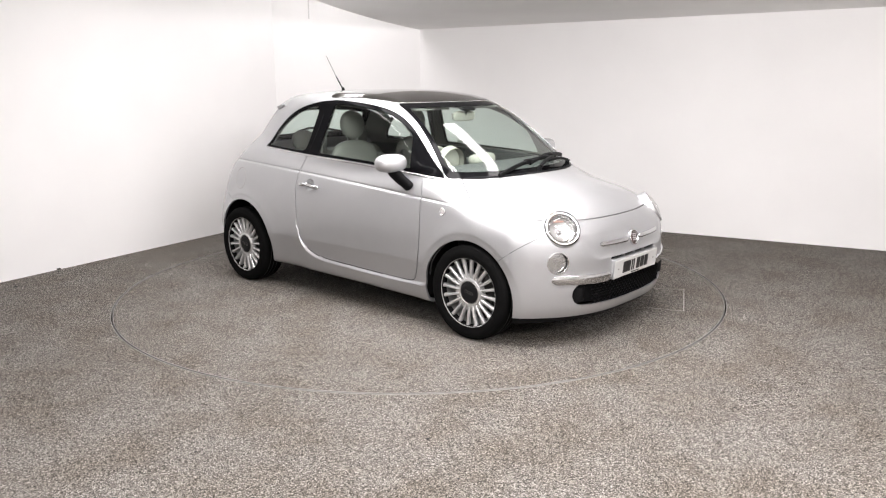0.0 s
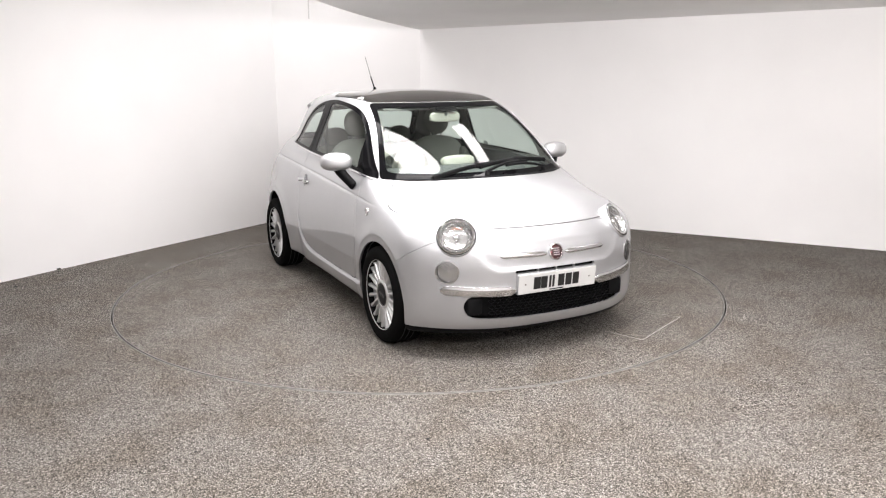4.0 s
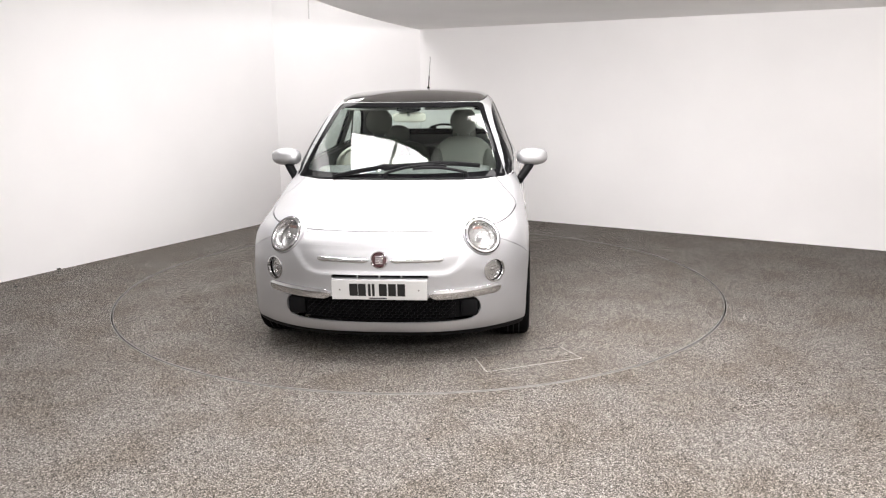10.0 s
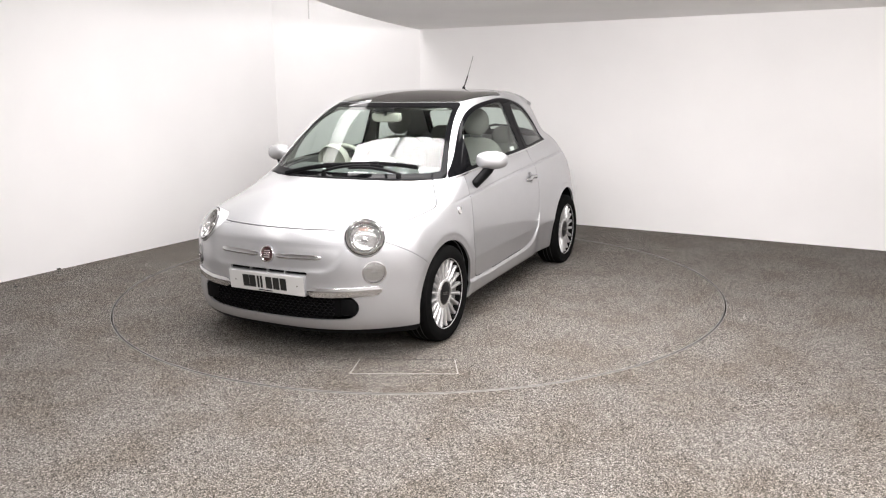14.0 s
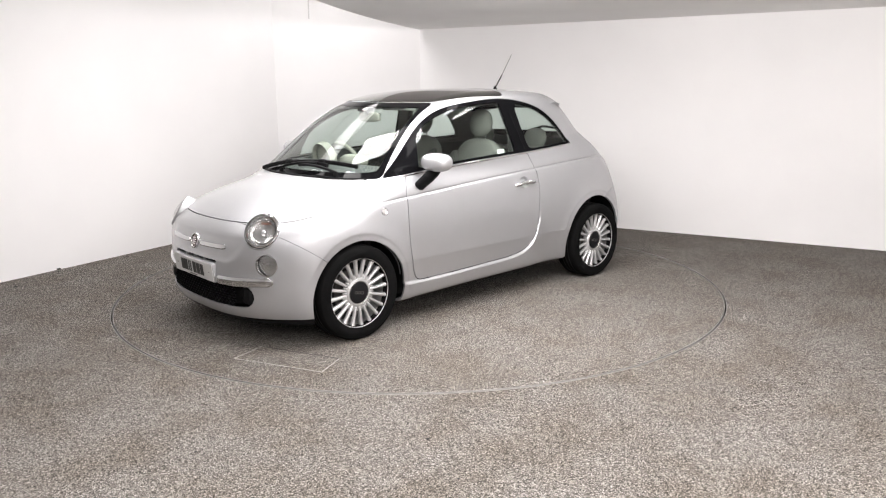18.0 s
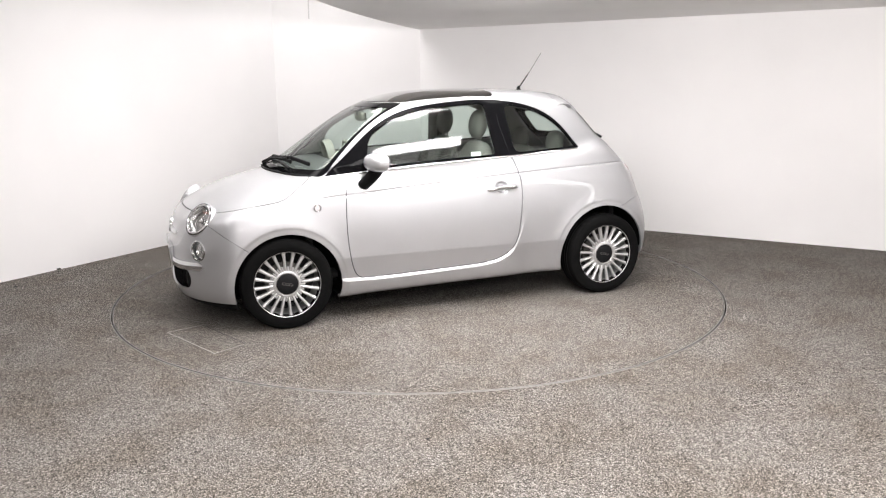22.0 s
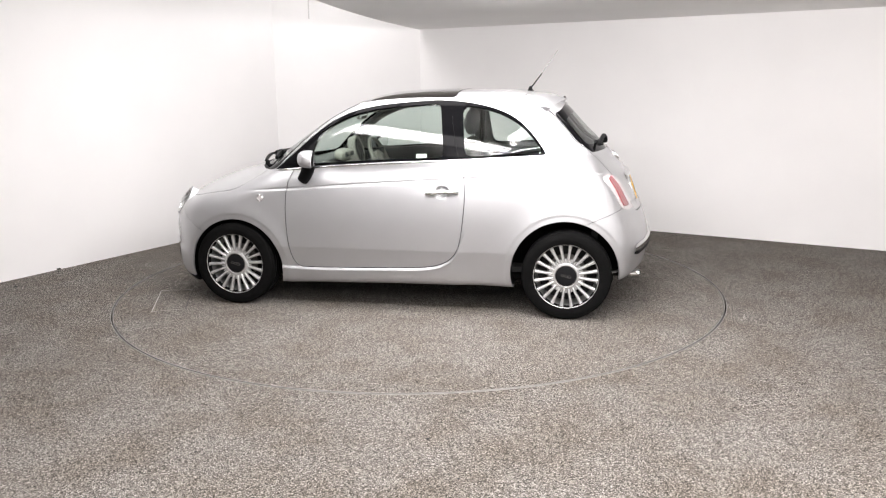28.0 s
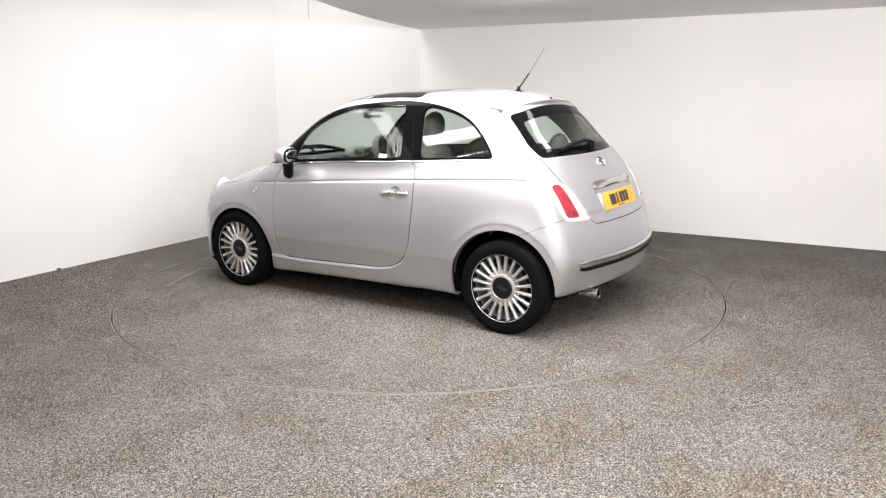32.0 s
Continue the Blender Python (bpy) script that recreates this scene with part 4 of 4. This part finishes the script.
FRONT_PLATE = Matrix.Translation((1.818, 0, .4285)) @ pose(0, 0, 0, 90, 0, 90) @ pose(0, 0, 0, 6)
REAR_PLATE = Matrix.Translation((-1.576, 0, .780)) @ pose(0, 0, 0, 90, 0, -90) @ pose(0, 0, 0, -20)
number_plate(FRONT_PLATE, "front_plate", "plate_white", "white front number plate")
number_plate(REAR_PLATE, "rear_plate", "plate_yellow", "yellow rear number plate")
part("plate_plinth", box((-.262, -.06, -.045), (.262, .058, -.001), .006, 2, None, FRONT_PLATE), M["paint"], car, "silver plate plinth")
part("plate_recess", box((-.266, -.062, -.03), (.266, .062, -.001), .006, 2, None, REAR_PLATE), M["paint"], car, "silver plate mount")
part("tailgate_handle", surface_bar([(-1.5, .30, .872), (-1.52, .15, .882), (-1.53, 0, .886), (-1.52, -.15, .882), (-1.5, -.30, .872)], (-1, 0, .2), .026, .016, .008, .5, 30, 3), M["chrome"], car, "chrome tailgate handle bar")


def grille():
    """A black honeycomb in the lower air intake."""
    bm = bmesh.new()
    pitch, row = .034, .0165
    done = set()
    for j in range(-1, 10):
        for i in range(-16, 17):
            cx, cz = (i + .5 * (j % 2)) * pitch, .225 + j * row
            hexa = [(cx - pitch / 2, cz - row * .28), (cx, cz - row * .62), (cx + pitch / 2, cz - row * .28), (cx + pitch / 2, cz + row * .28)]
            for a, b in zip(hexa, hexa[1:]):
                key = (round(a[0] + b[0], 4), round(a[1] + b[1], 4))
                if key in done or max(abs(a[0]), abs(b[0])) > .42 or min(a[1], b[1]) < .232 or max(a[1], b[1]) > .385:
                    continue
                done.add(key)
                bar([(1.79 - .5 * abs(a[0]) ** 3, *a), (1.79 - .5 * abs(b[0]) ** 3, *b)], .006, .0022, [(0, -(b[1] - a[1]), b[0] - a[0])] * 2, n=4, bm=bm)
    return tagged(part("grille_mesh", bm, M["black"], car, "black honeycomb intake mesh", 0), kind="stuff")


grille()
both("intake_end", lambda: box((1.66, .43, .262), (1.735, .53, .365), .02), "black", "black intake end cover")
for k in (-.12, .0, .12):
    part("slot_rib", box((1.79, k - .003, .484), (1.806, k + .003, .507)), M["paint"], car)


both("repeater_ring", lambda: lathe([(.017, .0045), (.020, .0065), (.024, .004), (.025, -.006)], 24, Matrix.Translation(on_body((.94, .7, .758), (0, 1, 0))[0]) @ pose(0, 0, 0, -88)), "chrome", "chrome ring of the side repeater")


def fuel_flap():
    """The round filler flap's joint on the right rear wing."""
    pts, ups = [], []
    for a in np.linspace(0, 2 * math.pi, 41):
        q, n = on_body((-1.19 + .068 * math.cos(a), .7, .806 + .080 * math.sin(a)), (0, 1, 0), .0002)
        pts.append(q), ups.append(n)
    return flipped(bar(pts, .0016, .0008, ups, n=6))


part("fuel_flap_joint", fuel_flap(), M["seam"], car, "thin joint round the fuel filler flap")


# ---- mirrors, handles, aerial, wipers, spoiler, exhaust ----
MIRROR = Matrix.Translation((.553, .840, 1.030)) @ pose(0, 0, 0, 0, -4, 17)


def door_mirror():
    bm = pillow((.076, .104, .058), None, 2.5, 36, 24)
    for v in bm.verts:
        if v.co.x < -.018:
            v.co.x = -.018 + (v.co.x + .018) * .2
    bm.transform(MIRROR)
    return bm


shells = both("mirror_housing", door_mirror, "paint", "silver door mirror housing", DOORS)
both("mirror_bezel", lambda: pillow((.012, .096, .050), MIRROR @ Matrix.Translation((-.026, 0, 0)), 2.6), "black", "black mirror surround", DOORS)
both("mirror_glass", lambda: pillow((.004, .082, .040), MIRROR @ Matrix.Translation((-.037, 0, 0)), 3), "mirror", "mirror glass", DOORS)
both("mirror_foot", lambda: bar([(.556, .835, 1.0), (.568, .818, .965), (.59, .795, .932), (.615, .772, .902), (.635, .757, .878), (.642, .752, .868)], .030, .046, [(1, 0, .3)] * 6, 14, 2.2, taper=lambda s: 1 - .2 * s - (.35 if s > .99 else 0)), "black", "black mirror foot", DOORS)


def handle():
    pts = []
    for s in np.linspace(0, 1, 14):
        q, n = on_body((-.232 - .206 * s, .7, .806 + .010 * s), (0, 1, 0), .004 + .024 * math.sin(math.pi * s) ** .5)
        pts.append(q)
    return bar(pts, .013, .014, [(0, 1, .3)] * 14, 12, 2.4)


both("pillar_joint", lambda: surface_bar([(-.437, .8, 1.03), (-.41, .8, 1.16), (-.385, .8, 1.28), (-.372, .8, 1.375)], (0, 1, .35), .0022, .001, .0, 1, 20), "black", "thin joint between the door frame and the rear pillar")
both("door_handle", handle, "chrome", "chrome door handle", DOORS)


base = on_body((-.83, 0, 1.3), (0, 0, 1))[0]
part("aerial_base", lathe([(0, .034), (.008, .030), (.014, .012), (.026, 0), (.026, -.02)], 24, Matrix.Translation(base)), M["black"], car, "black aerial base")
part("aerial_rod", bar([base + Vector((-.005, 0, .02)), base + Vector((-.08, 0, .118))], .0045, .0045), M["black"], car, "black lower aerial rod")
part("aerial_whip", bar([base + Vector((-.08, 0, .118)), base + Vector((-.192, 0, .280))], .002, .002), M["steel"], car, "thin aerial whip")


def wiper(p0, p1, blade_from, blade_to, name):
    """A black arm from its pivot, carrying a blade that lies on the glass."""
    lift = lambda p, h: on_body(p, (.35, 0, 1), h)[0]
    path = [lift(np.array(p0) + (np.array(p1) - np.array(p0)) * s, .030 + .012 * math.sin(math.pi * s)) for s in np.linspace(0, 1, 10)]
    top = part(name, bar(path, .013, .009, n=8), M["black"], car, "black wiper arm")
    path = [lift(np.array(blade_from) + (np.array(blade_to) - np.array(blade_from)) * s, .016) for s in np.linspace(0, 1, 16)]
    part("wiper_blade", bar(path, .011, .014, n=8), M["black"], top, "black wiper blade")
    part("blade_clip", pillow((.022, .036, .018), Matrix.Translation(path[8])), M["black"], top)
    part("pivot_cap", lathe([(0, .022), (.012, .018), (.016, 0), (.016, -.02)], 16, Matrix.Translation(lift(p0, .012))), M["black"], top)


wiper((1.12, -.06, .93), (1.03, .22, 1.0), (1.06, -.08, .97), (.92, .50, 1.0), "windscreen_wiper")
wiper((1.02, .42, .93), (1.08, .10, .98), (1.00, .30, .985), (1.08, -.40, .975), "windscreen_wiper")
part("cowl", surface_bar([(1.152 - .57 * k * k, k, .8) for k in (-.62, -.5, -.38, -.25, -.12, 0, .12, .25, .38, .5, .62)], (0, 0, 1), .010, .005, .001, .3, 44), M["black"], car, "black scuttle panel below the windscreen")
both("washer_jet", lambda: pillow((.008, .011, .006), Matrix.Translation(on_body((1.118, .20, .9), (.3, 0, 1), .004)[0])), "black", "small black washer jet")
part("rear_wiper", bar([on_body(p, (-1, 0, 0), h)[0] for p, h in (((-1.3, -.03, 1.106), .03), ((-1.3, .06, 1.124), .036), ((-1.3, .20, 1.118), .03), ((-1.3, .39, 1.093), .02))], .016, .010, n=8), M["black"], car, "black rear wiper")
part("rear_wiper_pivot", pillow((.026, .034, .024), Matrix.Translation(on_body((-1.3, -.02, 1.102), (-1, 0, 0), .012)[0])), M["black"], car)


def spoiler():
    """The lip that carries the roof out over the rear window."""
    verts, faces, n = [], [], 24
    for i in range(n + 1):
        y = -.53 + 1.06 * i / n
        e = (y / .53) ** 2
        root = on_body((-.90 + .02 * e, y, 1.2), (0, 0, 1), .002)[0]
        tip = Vector((-1.092 + .09 * e, y * 1.0, 1.402 - .052 * e))
        low = tip + Vector((.012, 0, -.022))
        back = on_body((-1.03 + .10 * e, y * .97, 1.2), (0, 0, 1), -.012)[0]
        mid = root.lerp(tip, .55) + Vector((0, 0, .012))
        verts += [root, root.lerp(tip, .28) + Vector((0, 0, .010)), mid, root.lerp(tip, .82) + Vector((0, 0, .006)), tip, low, back]
    for i in range(n):
        for q in range(6):
            faces.append((i * 7 + q, i * 7 + q + 1, i * 7 + q + 8, i * 7 + q + 7))
    faces += [tuple(range(7)), tuple(range(n * 7, n * 7 + 7))]
    bm = faces_of(verts, faces)
    bmesh.ops.recalc_face_normals(bm, faces=bm.faces)
    return bm


part("roof_spoiler", spoiler(), M["paint"], car, "silver roof spoiler", 45)
part("washer_nozzle", pillow((.008, .008, .006), Matrix.Translation((-1.075, 0, 1.412))), M["black"], car)
part("exhaust_tip", lathe([(.024, .0), (.030, .002), (.031, -.01), (.028, -.12), (.026, -.12), (.026, -.004)], 28, Matrix.Translation((-1.625, .425, .238)) @ pose(0, 0, 0, 0, -90), closed=True), M["chrome"], car, "chrome exhaust tip")
part("exhaust_pipe", bar([(-1.56, .415, .235), (-1.35, .40, .235), (-1.2, .3, .22)], .022, .022), M["under"], car, "dark exhaust pipe")

# ---- inside the car ----
def lining(name, kinds, lo, hi, lift, material, label, sides="lr"):
    """The inner trim: the shell again, a hand's breadth further in, between two heights."""
    keep = shell.names.copy()
    pick = np.isin(shell.names, kinds) & (shell.centre[:, 2] > lo) & (shell.centre[:, 2] < hi) & (np.abs(shell.centre[:, 0] + .1) < 1.12)
    shell.names = np.where(pick, "lining", "other")
    bm = shell.take("lining", sides, lift)
    bmesh.ops.reverse_faces(bm, faces=bm.faces)
    shell.names = keep
    return part(name, bm, M[material], car, label)


lining("headlining", ("body", "sunroof", "tailgate"), 1.0, 2, -.030, "lining", "pale grey roof and pillar lining")
lining("pillar_trim", ("frame",), .98, 2, -.028, "lining", "grey window pillar trim")
for half in "lr":
    lining("side_trim", ("body", "door", "fender"), .33, 1.03, -.045, "dash", "dark grey door and side trim", half)


def loft(profile, half, m=None):
    """A profile of (x, z) pairs carried across the car, its ends drawn in a little."""
    ys = [-half, -half + .03, -half * .5, 0, half * .5, half - .03, half]
    verts, faces, k = [], [], len(profile)
    cx, cz = (sum(p[i] for p in profile) / k for i in (0, 1))
    for y in ys:
        s = .94 if abs(y) == half else 1
        verts += [(cx + (x - cx) * s, y, cz + (z - cz) * s) for x, z in profile]
    for i in range(len(ys) - 1):
        for q in range(k):
            faces.append((i * k + q, i * k + (q + 1) % k, (i + 1) * k + (q + 1) % k, (i + 1) * k + q))
    faces += [tuple(range(k))[::-1], tuple(range((len(ys) - 1) * k, len(ys) * k))]
    bm = faces_of(verts, faces)
    bmesh.ops.recalc_face_normals(bm, faces=bm.faces)
    if m:
        bm.transform(m)
    return bm


dash = part("dashboard", loft([(1.0, .90), (.95, .938), (.80, .978), (.69, .985), (.635, .968), (.615, .925), (.625, .84), (.68, .70), (.78, .52), (1.0, .5)], .56), M["dash"], car, "dark grey dashboard top", 35)
part("dash_fascia", loft([(.612, .925), (.598, .900), (.600, .855), (.618, .835), (.64, .88)], .56), M["ivory"], dash, "pale dashboard fascia", 60)
part("centre_vents", pillow((.045, .125, .042), Matrix.Translation((.592, .02, .992)) @ pose(0, 0, 0, 0, -12), 3.2), M["ivory"], dash, "pale centre vent pod")
for k in (-.075, .035):
    part("vent", box((.546, k - .025, .975), (.556, k + .065, 1.012), .004, 2, None, None), M["dash"], dash, "dark air vent")
part("radio", box((.585, -.11, .80), (.60, .07, .90), .006), M["ivory"], dash, "pale radio panel")
part("instrument_pod", lathe([(.112, -.05), (.118, .0), (.112, .012), (.100, .014), (.095, -.02), (0, -.025)], 36, Matrix.Translation((.585, -.34, .995)) @ pose(0, 0, 0, 0, -78)), M["ivory"], dash, "round pale instrument pod")
part("instrument_face", lathe([(0, .0), (.09, 0), (.092, -.01)], 32, Matrix.Translation((.575, -.34, .992)) @ pose(0, 0, 0, 0, -78)), M["dash"], dash, "dark instrument face")


def steering_wheel():
    m = Matrix.Translation((.40, -.34, .925)) @ pose(0, 0, 0, 0, -66)
    top = part("steering_wheel", lathe([(.178 + .0155 * math.cos(a), .0155 * math.sin(a)) for a in np.linspace(0, 2 * math.pi, 13)[:-1]], 48, m, closed=True), M["ivory"], car, "pale steering wheel")
    part("wheel_boss", lathe([(0, .03), (.05, .026), (.075, .005), (.075, -.03), (.04, -.05)], 32, m), M["ivory"], top, "pale wheel boss")
    part("boss_badge", lathe([(0, .034), (.02, .033), (.024, .028)], 24, m), M["steel"], top)
    for a in (0, 150, 210):
        part("wheel_spoke", bar([m @ pose(0, 0, 0, 0, 0, a + 90) @ Vector((.06, 0, 0)), m @ pose(0, 0, 0, 0, 0, a + 90) @ Vector((.172, 0, 0))], .022, .009), M["dash"], top, "dark wheel spoke")
    part("column", bar([(.42, -.34, .915), (.62, -.34, .83)], .04, .04), M["dash"], top, "dark steering column")


steering_wheel()


def front_seat(y):
    top = new("front_seat")
    top.parent = car
    top["label"] = "pale grey cloth front seat with a round headrest"
    part("seat_cushion", pillow((.27, .25, .085), Matrix.Translation((.02, y, .50)) @ pose(0, 0, 0, 0, -10), 3.4), M["seat"], top)
    part("seat_base", box((-.2, y - .2, .26), (.22, y + .2, .44), .03), M["cabin_dark"], top, "dark seat base")
    back = Matrix.Translation((-.285, y, .80)) @ pose(0, 0, 0, 0, -14)
    bm = pillow((.075, .245, .315), back, 3.0)
    part("backrest", bm, M["seat"], top, "pale cloth backrest")
    for s in (-1, 1):
        part("side_bolster", pillow((.075, .055, .25), back @ Matrix.Translation((.045, .20 * s, -.04)) @ pose(0, 0, 0, 0, 0, 18 * s), 2.6), M["seat_dark"], top, "darker side bolster")
    part("headrest", pillow((.056, .106, .104), Matrix.Translation((-.348, y, 1.222)) @ pose(0, 0, 0, 0, -8), 2.15), M["seat"], top, "round pale headrest")
    for s in (-.045, .045):
        part("headrest_post", bar([(-.352, y + s, 1.08), (-.35, y + s, 1.16)], .006, .006), M["chrome"], top)


front_seat(.325)
front_seat(-.345)
rear = new("rear_seat")
rear.parent = car
rear["label"] = "pale grey cloth rear bench seat"
part("seat_cushion", pillow((.24, .54, .09), Matrix.Translation((-.62, 0, .50)), 4), M["seat"], rear)
for s in (-1, 1):
    part("backrest", pillow((.075, .27, .27), Matrix.Translation((-.93, .275 * s, .76)) @ pose(0, 0, 0, 0, -16), 3.6), M["seat"], rear)
    part("headrest", pillow((.05, .105, .085), Matrix.Translation((-1.0, .29 * s, 1.075)) @ pose(0, 0, 0, 0, -10), 2.3), M["seat"], rear, "rounded rear headrest")
part("parcel_shelf", box((-1.33, -.53, .955), (-1.0, .53, .975), .006), M["dash"], car, "dark parcel shelf")
part("cabin_floor", box((-1.2, -.62, .26), (1.0, .62, .30), .01), M["cabin_dark"], car, "dark cabin carpet")
part("bulkhead", box((.95, -.66, .28), (1.0, .66, .86)), M["cabin_dark"], car, "dark bulkhead")
part("boot_side", box((-1.34, -.6, .3), (-1.30, .6, .94)), M["cabin_dark"], car, "dark boot trim")
mirror = part("rear_view_mirror", pillow((.018, .115, .034), Matrix.Translation((.44, 0, 1.288)) @ pose(0, 0, 0, 0, 8), 4), M["ivory"], car, "pale rear-view mirror back")
part("mirror_face", box((.421, -.105, 1.262), (.424, .105, 1.314), .001), M["mirror"], mirror, "mirror glass")
part("mirror_stalk", bar([(.455, 0, 1.30), (.47, 0, 1.345)], .012, .012), M["dash"], mirror)
part("sensor_patch", pillow((.04, .085, .006), Matrix.Translation((.465, 0, 1.345)) @ pose(0, 0, 0, 0, 28), 3), M["gloss"], car, "black patch behind the mirror")
both("sun_visor", lambda: box((.24, .10, 1.335), (.40, .44, 1.35), .006, 2, None, None), "lining", "grey sun visor")
both("seat_belt", lambda: bar([(-.40, .56, 1.30), (-.385, .585, 1.05), (-.36, .60, .75)], .022, .002, [(0, 1, 0)] * 3), "seat_dark", "grey seat belt")
part("window_sticker", box((-.215, .0, 0), (-.145, .002, .045)), M["sticker"], car, "small white paper window sticker")
STICKER = bpy.data.objects["window_sticker"]
STICKER.matrix_basis = Matrix.Translation(on_body((-.18, .6, 1.04), (0, 1, 0), -.012)[0]) @ pose(0, 0, 0, 20) @ Matrix.Translation((.18, 0, -.022))


def motions():
    """The turntable and the car on it turn together, at an even pace."""
    rows, car_rows = [], []
    for t in range(33):
        m = pose(0, 0, 0, 0, 0, -43.503 - 5.31116 * t - .001508 * t * t)
        rows.append((t, m))
        car_rows.append((t, m @ Matrix.Translation(CAR_AT)))
    walk(table, rows)
    walk(car, car_rows)


motions()
